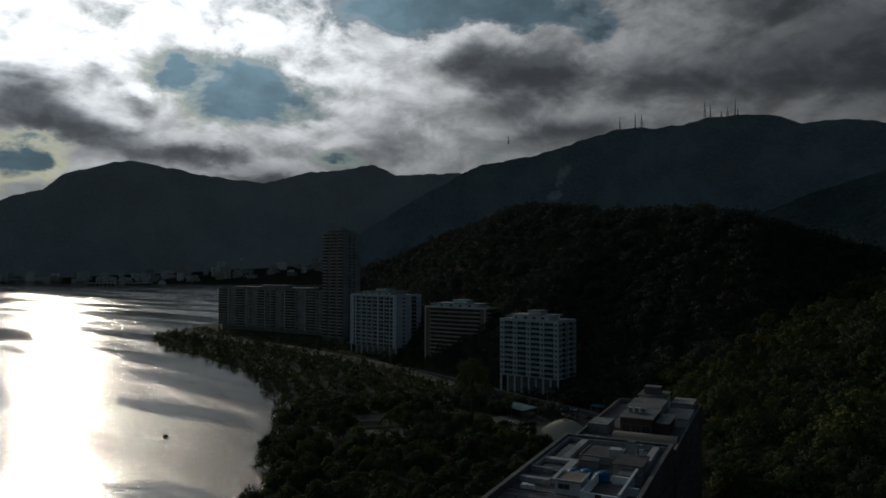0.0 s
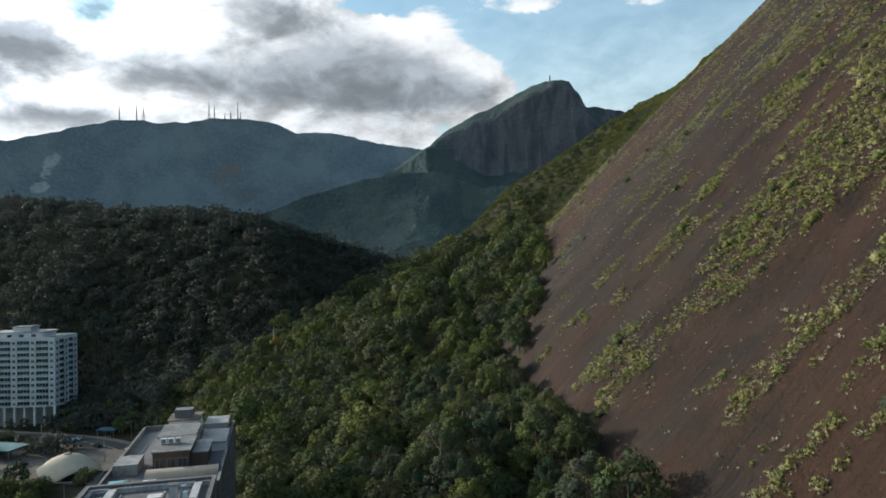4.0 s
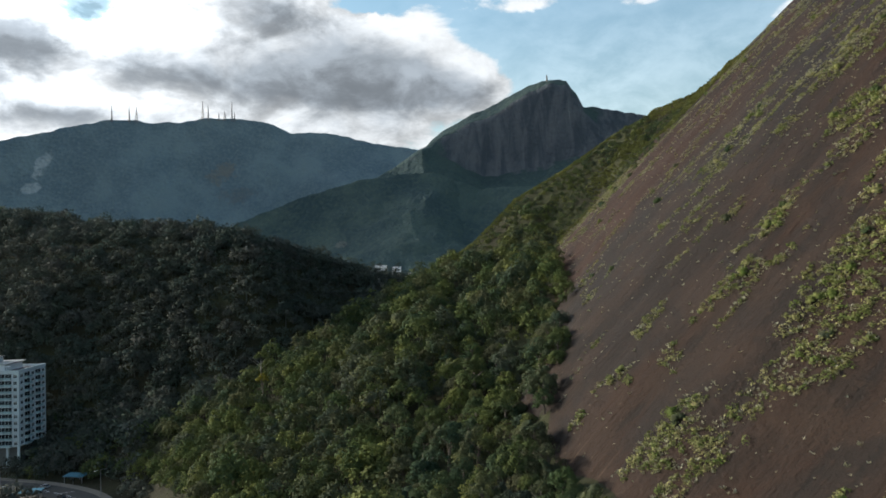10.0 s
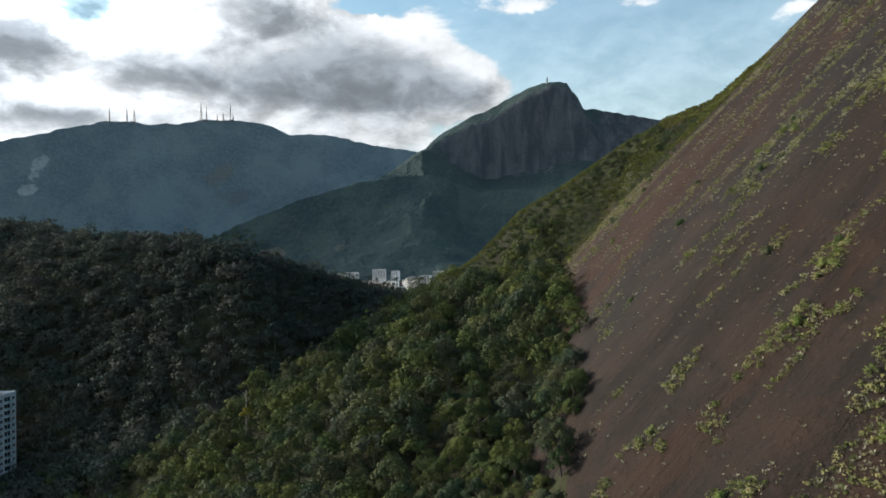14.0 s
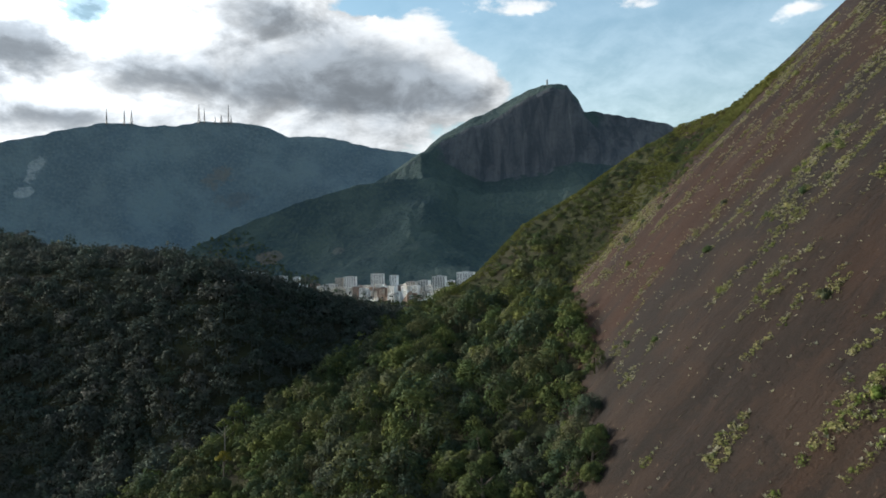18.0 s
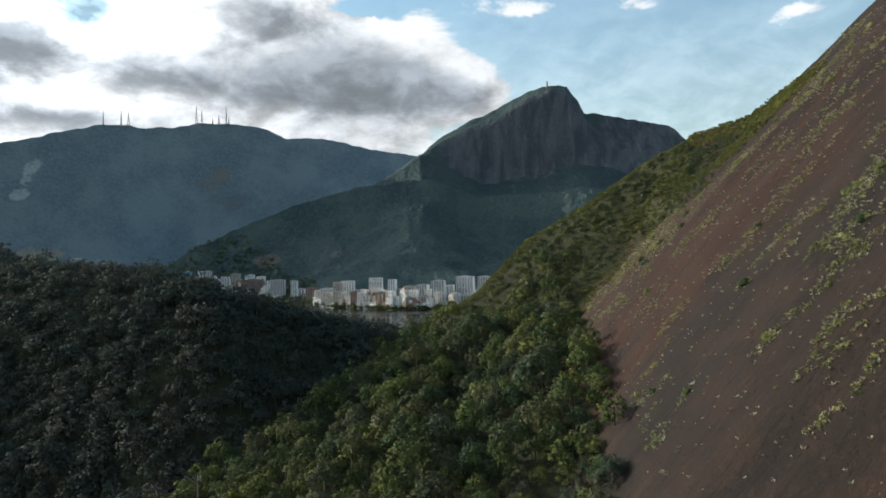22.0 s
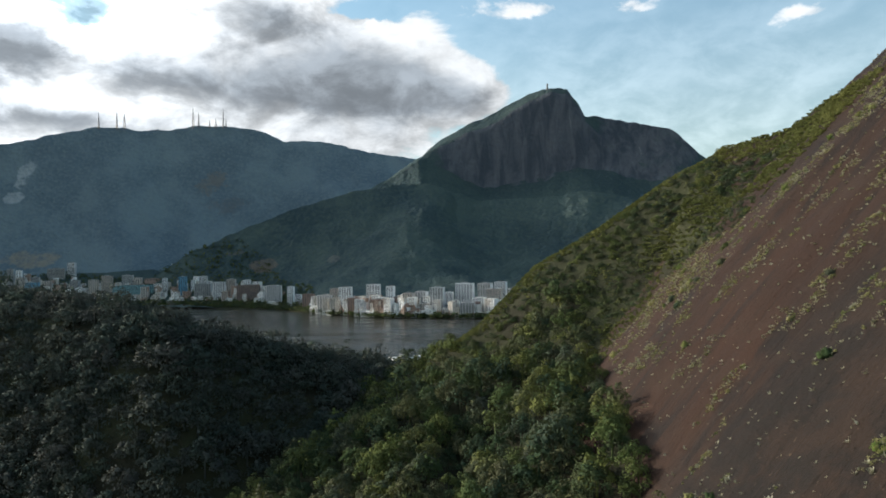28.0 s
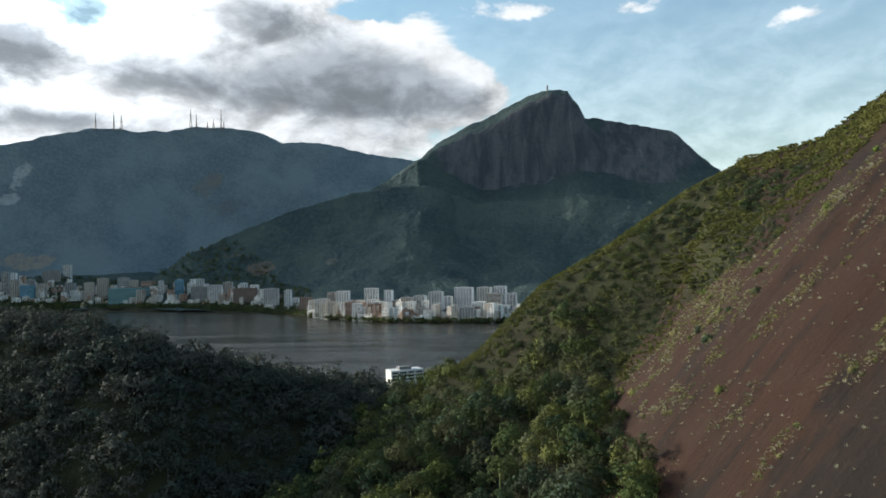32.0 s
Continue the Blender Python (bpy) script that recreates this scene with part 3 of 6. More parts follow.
def cliffed(a, s, c):
    """A cliff under the summit, wooded cap above and wooded slopes below."""
    foot = np.interp(a, [-8, -2, -0.4, 2, 5, 9, 13.3, 17, 24, 31], [400, 620, 660, 590, 485, 515, 560, 520, 480, 150]) + 26 * fbm(a * 60, a * 0, 110, 4, 83)
    foot = np.minimum(foot, c * 0.985)
    lip = c - np.interp(a, [-8, 0, 6, 10.5, 13, 15, 30], [0.10, 0.18, 0.20, 0.10, 0.14, 0.5, 0.6]) * (c - foot)
    s0, s1 = 0.05, 0.10
    cap, wall = c + (lip - c) * s / s0, lip + (foot - lip) * (s - s0) / (s1 - s0)
    skirt = foot * np.clip(1 - (s - s1) / (1 - s1), 0, 2) ** 2.0
    z = np.where(s < s0, cap, np.where(s < s1, wall, skirt))
    return (z - 6) / (c - 6)


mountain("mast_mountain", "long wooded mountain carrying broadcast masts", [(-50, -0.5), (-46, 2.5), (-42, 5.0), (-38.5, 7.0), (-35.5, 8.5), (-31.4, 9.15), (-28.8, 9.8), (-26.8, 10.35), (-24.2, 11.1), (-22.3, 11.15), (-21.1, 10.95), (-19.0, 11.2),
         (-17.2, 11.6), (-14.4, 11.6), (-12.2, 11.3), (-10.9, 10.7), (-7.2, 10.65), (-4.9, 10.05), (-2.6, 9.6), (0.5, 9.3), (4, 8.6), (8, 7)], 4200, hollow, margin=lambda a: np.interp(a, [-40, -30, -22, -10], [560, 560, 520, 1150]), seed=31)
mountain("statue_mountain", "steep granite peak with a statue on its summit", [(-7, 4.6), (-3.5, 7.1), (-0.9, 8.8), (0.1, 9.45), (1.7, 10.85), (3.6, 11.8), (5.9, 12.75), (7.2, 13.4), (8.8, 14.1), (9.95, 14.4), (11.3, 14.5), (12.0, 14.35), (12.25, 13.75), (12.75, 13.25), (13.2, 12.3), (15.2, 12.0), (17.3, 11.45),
         (19.6, 10.95), (20.2, 10.5), (21.4, 9.15), (22.5, 8.1), (24, 7.0), (27, 5.0), (31, 3.0)], 3500, cliffed, mat=HAZED_CLIFF, seed=47)
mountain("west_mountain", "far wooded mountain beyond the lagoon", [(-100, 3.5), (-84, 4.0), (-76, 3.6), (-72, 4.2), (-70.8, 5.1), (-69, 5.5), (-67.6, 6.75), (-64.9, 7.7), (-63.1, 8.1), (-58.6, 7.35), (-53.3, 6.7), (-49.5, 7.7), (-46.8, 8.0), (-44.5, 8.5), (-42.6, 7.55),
         (-37.5, 7.8), (-34, 7.0), (-28, 6.0)], 4650, gentle, margin=900, seed=59, mat=HAZED_WEST)
mountain("foothill", "lower wooded spur before the statue mountain", [(-23, -1.6), (-21.5, -0.8), (-20, 0.7), (-18.2, 2.0), (-14.7, 3.6), (-9.5, 5.7), (-6, 6.6), (-3.5, 7.1), (-1.2, 7.4), (0.6, 7.4), (2, 7.1), (4.5, 6.1), (9, 6.1), (13, 6.6), (18, 5.6), (26, 3.0)], 3150, steep_top, margin=lambda a: np.interp(a, [-22, -16, -10], [150, 220, 330]), seed=71, mat=FOOT_FOREST)

mountain("valley_woods", "low wooded rise behind the far shore", [(-42, -1.2), (-36, 0.0), (-31, 0.4), (-27, 0.6), (-23.5, 0.7), (-20.5, 0.9), (-18, 0.2), (-16, -1.5)], 3650, gentle, margin=110, seed=83, rough=0.5, mat=FOOT_FOREST)


def surface_finder():
    """Height of the highest mountain sheet or ground at a place."""
    trees_ = []
    for x, y, z in SURFACES:
        ny, nx = x.shape
        ids = np.arange(ny * nx).reshape(ny, nx)
        f = np.stack([ids[:-1, :-1], ids[:-1, 1:], ids[1:, 1:], ids[1:, :-1]], -1).reshape(-1, 4)
        trees_.append(BVHTree.FromPolygons(np.stack([x, y, z], -1).reshape(-1, 3).tolist(), f.tolist()))

    def height(x, y):
        best = float(land(x, y))
        for t in trees_:
            hit = t.ray_cast(Vector((x, y, 3000)), Vector((0, 0, -1)))[0]
            if hit is not None:
                best = max(best, hit.z)
        return best

    return height


ground_at = surface_finder()

# ---- vegetation ----
def leaf_material(name, tones, cell=8.0, dark=0.55, sprout=(0.13, 0.15, 0.035)):
    """Foliage whose tone changes from crown to crown and from leaf to leaf; light passes through."""
    mat = bpy.data.materials.new(name)
    mat.use_nodes = True
    n = Nodes(mat.node_tree)
    geo = n.add("ShaderNodeNewGeometry")
    pos, island = geo.outputs["Position"], geo.outputs["Random Per Island"]
    own = n.add("ShaderNodeAttribute")
    own.attribute_name = "tone"
    drift = n.noise(pos, 0.5 / cell, 2.0)
    pick = n.math("FRACT", n.math("ADD", n.math("ADD", own.outputs["Fac"], n.add("ShaderNodeObjectInfo").outputs["Random"]), n.math("MULTIPLY", drift.outputs[0], 0.5)))
    ramp = n.add("ShaderNodeValToRGB", {0: pick})
    while len(ramp.color_ramp.elements) < len(tones):
        ramp.color_ramp.elements.new(0.5)
    for k, (e, c) in enumerate(zip(ramp.color_ramp.elements, tones)):
        e.position, e.color = k / (len(tones) - 1), (*c, 1)
    col = n.mix(n.math("MULTIPLY", island, dark * 0.6), ramp.outputs[0], (0.018, 0.028, 0.012))
    patch = n.noise(pos, 0.02, 3.0)
    col = n.mix(n.math("MULTIPLY", n.ramp(patch.outputs[0], 0.45, 0.7), 0.35), col, sprout)
    tuft = n.noise(pos, 2.2, 4.0, 0.7)
    col = n.mix(n.math("MULTIPLY", n.ramp(tuft.outputs[0], 0.55, 0.35), 0.35), col, (0.016, 0.024, 0.010))
    relief = n.add("ShaderNodeBump", {"Strength": 0.45, "Distance": 0.25, "Height": tuft.outputs[0]})
    dif = n.add("ShaderNodeBsdfPrincipled", {"Normal": relief.outputs[0], "Base Color": col, "Roughness": 0.85, "Specular IOR Level": 0.06})
    tra = n.add("ShaderNodeBsdfTranslucent", {"Color": n.mix(0.4, col, sprout)})
    mix = n.add("ShaderNodeMixShader", {0: 0.16, 1: dif.outputs[0], 2: tra.outputs[0]})
    n.add("ShaderNodeOutputMaterial", {0: mix.outputs[0]})
    return mat


FOREST_TONES = [(0.060, 0.086, 0.044), (0.120, 0.142, 0.048), (0.040, 0.066, 0.044), (0.080, 0.116, 0.044), (0.185, 0.195, 0.060), (0.090, 0.098, 0.076), (0.044, 0.078, 0.050), (0.120, 0.116, 0.066), (0.052, 0.070, 0.046)]
LEAF = leaf_material("forest_leaf", FOREST_TONES)
# Shade of the hill is put into these leaf tones: greyer, less yellow.
SHADE_LEAF = leaf_material("shaded_hill_leaf", [(0.080, 0.095, 0.077), (0.106, 0.108, 0.094), (0.067, 0.091, 0.077), (0.093, 0.104, 0.084), (0.113, 0.111, 0.101), (0.075, 0.102, 0.072)], 9.0, 0.25, (0.067, 0.076, 0.064))
SCRUB = leaf_material("scrub_leaf", [(0.25, 0.255, 0.085), (0.40, 0.375, 0.18), (0.13, 0.18, 0.045), (0.36, 0.325, 0.15), (0.21, 0.22, 0.075), (0.10, 0.15, 0.033)], 3.0, 0.3, (0.20, 0.22, 0.06))
GRASS = leaf_material("crest_grass_leaf", [(0.13, 0.145, 0.045), (0.21, 0.205, 0.066), (0.085, 0.105, 0.034), (0.165, 0.145, 0.066)], 7.0, 0.35, (0.20, 0.195, 0.06))
PALE = leaf_material("bromeliad_leaf", [(0.42, 0.40, 0.24), (0.66, 0.63, 0.50), (0.30, 0.30, 0.15), (0.58, 0.54, 0.40)], 2.0, 0.2, (0.34, 0.34, 0.18))
YELLOW = leaf_material("yellow_blossom", [(0.46, 0.33, 0.04), (0.11, 0.13, 0.03), (0.40, 0.28, 0.04), (0.10, 0.12, 0.03)], 1.0, 0.1, (0.3, 0.24, 0.04))
BARK = plain("bark", (0.13, 0.105, 0.085), 0.9, 0.3, 0.5)


def leaf_quads(centres, normals, sizes, r, fold=0.25):
    """Folded four-cornered leaf sprays."""
    k = len(centres)
    t = r.normal(size=(k, 3))
    t -= normals * (t * normals).sum(1, keepdims=True)
    t /= np.linalg.norm(t, axis=1, keepdims=True) + 1e-9
    b = np.cross(normals, t)
    s = sizes[:, None]
    a = r.uniform(0.6, 1.0, (k, 1))
    p0, p2 = centres - t * s * 0.5, centres + t * s * 0.5
    p1 = centres + b * s * 0.42 * a - normals * s * fold * r.uniform(0, 1, (k, 1))
    p3 = centres - b * s * 0.42 * a - normals * s * fold * r.uniform(0, 1, (k, 1))
    v = np.stack([p0, p3, p2, p1], 1).reshape(-1, 3)
    return v, np.arange(4 * k).reshape(k, 4)


def unit(d):
    return d / (np.linalg.norm(d, axis=1, keepdims=True) + 1e-9)


def crown(r, lumps, leaves, size, flat=0.75, spread=0.72, jitter=0.35, grain=2, soft=0.75, lump=(0.20, 0.48)):
    """Leaf sprays over a heap of lumps, with normals that follow the heap; radius about 1, base at z 0, for a crown of the given leaf size."""
    c = unit(r.normal(size=(lumps, 3))) * spread * r.uniform(0.35, 1.0, (lumps, 1)) ** 0.5
    c[:, 2] = np.abs(c[:, 2]) * flat + 0.30 - 0.55 * (c[:, 0] ** 2 + c[:, 1] ** 2) / spread**2
    rad = r.uniform(*lump, lumps)
    which = r.integers(0, lumps, leaves)
    d = unit(r.normal(size=(leaves, 3)))
    d[:, 2] = np.where(d[:, 2] < -0.3, -d[:, 2], d[:, 2])
    p = c[which] + d * (rad[which] * r.uniform(0.80, 1.16, leaves))[:, None]
    nn = unit(d + r.normal(size=(leaves, 3)) * jitter)
    v, f = leaf_quads(p, nn, r.uniform(0.55, 1.25, leaves) * size, r)
    middle = np.array([0, 0, 0.2])
    out = unit(soft * (0.62 * d + 0.38 * unit(p - middle)) + (1 - soft) * nn)
    sprays = np.hstack([v, np.repeat(out, 4, axis=0)]), f
    if not grain:
        return sprays
    v, f = lump_quads(c, rad * 0.82, r, grain)
    k = len(v) // lumps
    out = unit(0.5 * unit(v - np.repeat(c, k, axis=0)) + 0.5 * unit(v - middle))
    return join_arrays([sprays, (np.hstack([v, out]), f)])


def moved(v, scale=1.0, rise=0.0):
    """Crown vertices scaled and lifted; their normals stay."""
    return np.hstack([v[:, :3] * scale + (0, 0, rise), v[:, 3:]])


def lump_quads(centres, radii, r, n=2):
    """Dented ball-like lumps of quads."""
    g = np.linspace(-1, 1, n + 1)
    vs, fs, o = [], [], 0
    U, V = np.meshgrid(g, g)
    one = np.ones_like(U)
    ids = np.arange((n + 1) ** 2).reshape(n + 1, n + 1)
    q = np.stack([ids[:-1, :-1], ids[:-1, 1:], ids[1:, 1:], ids[1:, :-1]], -1).reshape(-1, 4)
    for side_ in ((U, V, one), (V, U, -one), (V, one, U), (U, -one, V), (one, U, V), (-one, V, U)):
        vs.append(np.stack(side_, -1).reshape(-1, 3))
        fs.append(q + o)
        o += (n + 1) ** 2
    ball, faces = np.concatenate(vs), np.concatenate(fs)
    ball = ball / np.linalg.norm(ball, axis=1, keepdims=True)
    keys = np.round(ball * 50).astype(int)
    _, inv = np.unique(keys, axis=0, return_inverse=True)
    inv = np.ravel(inv)
    out_v, out_f = [], []
    for k, (c, rad) in enumerate(zip(centres, radii)):
        dent = r.uniform(0.78, 1.15, inv.max() + 1)[inv][:, None]
        out_v.append(c + ball * dent * rad)
        out_f.append(faces + k * len(ball))
    return np.concatenate(out_v), np.concatenate(out_f)


def trunk_tube(path, radii, sides=6):
    """A tapered tube along a path."""
    v, f = [], []
    for k, (p, rad) in enumerate(zip(path, radii)):
        for j in range(sides):
            a = 2 * math.pi * j / sides
            v.append((p[0] + rad * math.cos(a), p[1] + rad * math.sin(a), p[2]))
        if k:
            o = (k - 1) * sides
            f += [(o + j, o + (j + 1) % sides, o + sides + (j + 1) % sides, o + sides + j) for j in range(sides)]
    return np.array(v), np.array(f)


def join_arrays(items):
    vs, fs, o = [], [], 0
    for v, f in items:
        vs.append(v)
        fs.append(f + o)
        o += len(v)
    return np.concatenate(vs), np.concatenate(fs)


def tree_trunk(r, height, radius):
    top = height * 0.72
    bend = r.normal(size=2) * 0.3
    pieces = [trunk_tube([(0, 0, -1.5), (bend[0] * 0.4, bend[1] * 0.4, top * 0.5), (bend[0], bend[1], top)], [radius, radius * 0.75, radius * 0.4])]
    for k in range(5):
        a, z = r.uniform(0, 6.28), top * r.uniform(0.55, 0.95)
        reach = height * r.uniform(0.18, 0.32)
        end = (bend[0] * z / top + math.cos(a) * reach, bend[1] * z / top + math.sin(a) * reach, z + reach * 0.8)
        pieces.append(trunk_tube([(bend[0] * z / top, bend[1] * z / top, z), end], [radius * 0.4, radius * 0.12], 5))
    return join_arrays(pieces)


def make_tree(name, label, group, r, radius, height, lumps, leaves, leaf, mat, flat=0.75, bark=None, lump=(0.20, 0.48)):
    """One tree of trunk and crown, standing at the origin."""
    root = thing(name, label, "tree", group)
    v, f = tree_trunk(r, height, radius * 0.07 + 0.08)
    part("trunk", mesh_of("trunk", v, f, [bark or BARK], True), root)
    v, f = crown(r, lumps, leaves, leaf / radius, flat, 0.82, grain=2 if lumps < 24 else 0, soft=0.6, lump=lump)
    v = moved(v, radius, height - radius * 1.15)
    part("crown", mesh_of("crown", v, f, [mat], True), root)
    return root


def scatter(x0, x1, y0, y1, step, r, jitter=0.42):
    """Jittered rows of places."""
    gx_, gy_ = np.meshgrid(np.arange(x0, x1, step), np.arange(y0, y1, step))
    gx_ = gx_ + (np.arange(gx_.shape[0]) % 2)[:, None] * step * 0.5
    p = np.stack([gx_.ravel(), gy_.ravel()], 1)
    return p + r.uniform(-jitter, jitter, p.shape) * step


def stuff_of(name, label, category, templates, places, mats, smooth=True):
    """One object of many repeats: templates (verts, faces), places of (x, y, z, scale, turn, template)."""
    vs, fs, o = [], [], 0
    fms = []
    for k, (tv, tf, *tm) in enumerate(templates):
        sel = places[places[:, 5].astype(int) == k]
        if not len(sel):
            continue
        c, s = np.cos(sel[:, 4]), np.sin(sel[:, 4])

        def turned(w):
            x = w[None, :, 0] * c[:, None] - w[None, :, 1] * s[:, None]
            y = w[None, :, 0] * s[:, None] + w[None, :, 1] * c[:, None]
            return np.stack([x, y, np.broadcast_to(w[None, :, 2], x.shape)], -1)

        v = turned(tv[:, :3]) * sel[:, 3][:, None, None] + sel[:, None, :3]
        if tv.shape[1] == 6:
            own = np.broadcast_to(np.modf(sel[:, 4] * 37.7)[0][:, None, None], (*v.shape[:2], 1))
            v = np.concatenate([v, turned(tv[:, 3:]), own], -1)
        f = tf[None] + (np.arange(len(sel)) * len(tv))[:, None, None] + o
        vs.append(v.reshape(-1, v.shape[2]))
        fs.append(f.reshape(-1, 4))
        o += v.shape[0] * v.shape[1]
        fms.append(np.tile(tm[0] if tm else np.zeros(len(tf), int), len(sel)))
    return thing(name, label, category, kind="stuff", me=mesh_of(name, np.concatenate(vs), np.concatenate(fs), mats, smooth, np.concatenate(fms)))


def tree_template(r, lumps, leaves, leaf, height=2.2, grain=2, flat=0.75, lump=(0.20, 0.48), soft=0.75):
    """A forest tree of crown radius 1 and the given height, leaves and trunk in one piece."""
    v, f = crown(r, lumps, leaves, leaf, flat, 0.80, grain=grain, lump=lump, soft=soft)
    t, tf = trunk_tube([(0, 0, -0.4), (0.05, 0.03, height * 0.7)], [0.06, 0.03], 4)
    t = np.hstack([t, unit(t * (1, 1, 0) - (0.02, 0.01, 0))])
    return join_arrays([(moved(v, 1.0, height - 1.2), f), (t, tf)])


ROOF_AXIS = (-48.3, 128.0, 12.5)  # middle and turn of the long rooftop building


def in_block(p, cx, cy, turn, hx, hy):
    a = radians(turn)
    dx, dy = p[:, 0] - cx, p[:, 1] - cy
    return (np.abs(dx * math.cos(a) + dy * math.sin(a)) < hx) & (np.abs(-dx * math.sin(a) + dy * math.cos(a)) < hy)


def build_forest():
    r = np.random.default_rng(11)
    # trees close to the flight, each a thing of its own
    kinds = []
    for k in range(9):
        rad = [3.4, 4.2, 5.0, 3.8, 5.6, 4.6, 3.0, 4.4, 5.2][k]
        kinds.append(make_tree("forest_tree", "broad-leaved forest tree with a dense green crown", "slope forest", r, rad, rad * 1.7 + r.uniform(0, 2.5), 38 + k % 5, 4200, 0.36, LEAF, (0.55, 0.8, 1.15)[k % 3], lump=(0.12, 0.30)))
    p = scatter(-136, 74, 44, 560, 5.7, r)
    keep = (p[:, 0] < wood_edge(p[:, 1]) - 0.5) & ~in_block(p, *ROOF_AXIS, 15, 56)
    d, _, _ = along(p[:, 0], p[:, 1], STREET)
    edge = np.interp(p[:, 1], [60, 170, 240, 290, 330, 420, 560], [-34, -52, -74, -100, -130, -135, -118])
    dc, _, _ = along(p[:, 0], p[:, 1], CREST)
    keep &= (p[:, 0] > edge) & (d > 9) & ~((dc < 30) & (p[:, 0] > 16) & (p[:, 1] > 370))
    keep &= np.hypot(p[:, 0] + 75, p[:, 1] - 338) > 4.5
    p = p[keep]
    near_line = [(0, 90, 0), (20, 255, 0)]
    order = np.argsort(along(p[:, 0], p[:, 1], near_line)[0])
    near, rest = p[order[:290]], p[order[290:]]
    z = footing(near[:, 0], near[:, 1])
    used = set()
    for (x, y), g in zip(near, z):
        k = int(r.integers(0, 9))
        m = pose(x, y, g - 1.6, r.uniform(-4, 4), r.uniform(-4, 4), r.uniform(0, 360))
        if k not in used:
            kinds[k].matrix_world = m
            used.add(k)
        else:
            copy_thing(kinds[k], m @ Matrix.Scale(0.72 + 0.75 * float(r.random()) ** 1.6, 4))
    temps = [tree_template(r, 24 + k % 3, 800, 0.13, 1.8 + 0.2 * (k % 3), 0, (0.5, 0.8, 1.2, 0.65)[k % 4], (0.14, 0.36), 0.68) for k in range(8)]
    mid_temps = [tree_template(r, 18 + k % 3, 330, 0.165, 1.35 + 0.15 * (k % 3), 0, (0.45, 0.75, 1.1, 0.6)[k % 4], (0.16, 0.42), 0.85) for k in range(8)]
    far_temps = [tree_template(r, 12 + k % 3, 180, 0.215, 1.35 + 0.15 * (k % 3), 0, (0.45, 0.75, 1.1, 0.6)[k % 4], (0.18, 0.46), 0.85) for k in range(8)]

    def lay(p, lo, hi, sink=0.3):
        s = (lo + (hi - lo) * r.random(len(p)) ** 1.5) * np.where(r.random(len(p)) < 0.10, 1.35, 1.0)
        return np.stack([p[:, 0], p[:, 1], footing(p[:, 0], p[:, 1]) - sink, s, r.uniform(0, 6.28, len(p)), r.integers(0, 8, len(p))], 1)

    dh, hh, _ = along(rest[:, 0], rest[:, 1], HILL)
    dsp, hs, _ = along(rest[:, 0], rest[:, 1], SPUR)
    hilly = hh - 1.06 * (np.sqrt(dh * dh + 45**2) - 45) + 10 * fbm(rest[:, 0], rest[:, 1], 40, 3, 57) > hs - 0.34 * (np.sqrt(dsp * dsp + 15**2) - 15)
    hill_part, rest = rest[hilly], rest[~hilly]
    mid = along(rest[:, 0], rest[:, 1], near_line)[0] < 150
    stuff_of("slope_forest", "dense green forest canopy on the valley slope", "forest", temps, lay(rest[mid], 3.0, 6.8, 0.9), [LEAF])
    stuff_of("saddle_forest", "green forest canopy climbing to the saddle", "forest", mid_temps, lay(rest[~mid], 3.0, 6.8, 0.9), [LEAF])
    # the hill in shade
    p = scatter(-860, -26, 340, 780, 6.3, r)
    d, h, side = along(p[:, 0], p[:, 1], HILL)
    g = land(p[:, 0], p[:, 1])
    keep = (g > 5) & (d < 190) & ((side > 0) | (d < 26)) & ((p[:, 0] < -128) | (p[:, 1] > 560) | (d < 14))
    for bx, by, bt, hx, hy in BLOCKS:
        keep &= ~in_block(p, bx, by, bt, hx + 5, hy + 5)
    ds, _, _ = along(p[:, 0], p[:, 1], STREET)
    keep &= np.hypot(p[:, 0] + 75, p[:, 1] - 338) > 4.5
    p = np.concatenate([p[keep & (ds > 11)], hill_part])
    # foot of the hill behind the nearest tower
    q = scatter(-235, -92, 296, 440, 6.2, r)
    g = land(q[:, 0], q[:, 1])
    keep = ((g > 4.5) | (r.random(len(q)) < 0.4)) & (along(q[:, 0], q[:, 1], STREET)[0] > 12) & (q[:, 0] < np.interp(q[:, 1], [290, 330, 420, 440], [-104, -122, -122, -110]))
    for bx, by, bt, hx, hy in BLOCKS:
        keep &= ~in_block(q, bx, by, bt, hx + 4, hy + 4)
    keep &= ~in_block(q, -150, 330, 0, 9, 7) & ~in_block(q, -131, 346, 20, 12, 12)
    p = np.concatenate([p, q[keep]])
    close = np.hypot(p[:, 0], p[:, 1] - 171) < 430
    stuff_of("hill_forest", "dark forest covering the rounded hill", "forest", far_temps, lay(p[~close], 4.0, 7.4), [SHADE_LEAF])
    stuff_of("hillside_forest", "forest on the shaded flank of the hill", "forest", mid_temps, lay(p[close], 4.0, 7.4), [SHADE_LEAF])
    # far side of the saddle down to the lagoon
    p = scatter(-420, 160, 500, 880, 15, r)
    d, h, side = along(p[:, 0], p[:, 1], HILL)
    keep = (side < 0) & (d > 14) & (inside(p[:, 0], p[:, 1], LAKE) < -25) & (p[:, 0] > -420)
    stuff_of("back_slope_forest", "forest falling from the saddle to the lagoon", "forest", far_temps, lay(p[keep], 6.0, 9.0), [LEAF])


# footprints: middle, turn, half width, half depth
BLOCKS = [(-206, 363, 0, 20, 11), (-309.5, 427, 4, 28, 12), (-407, 444, -4, 29, 15), (-496, 476, 0, 14, 12), (-650, 520, 2, 98, 11)]
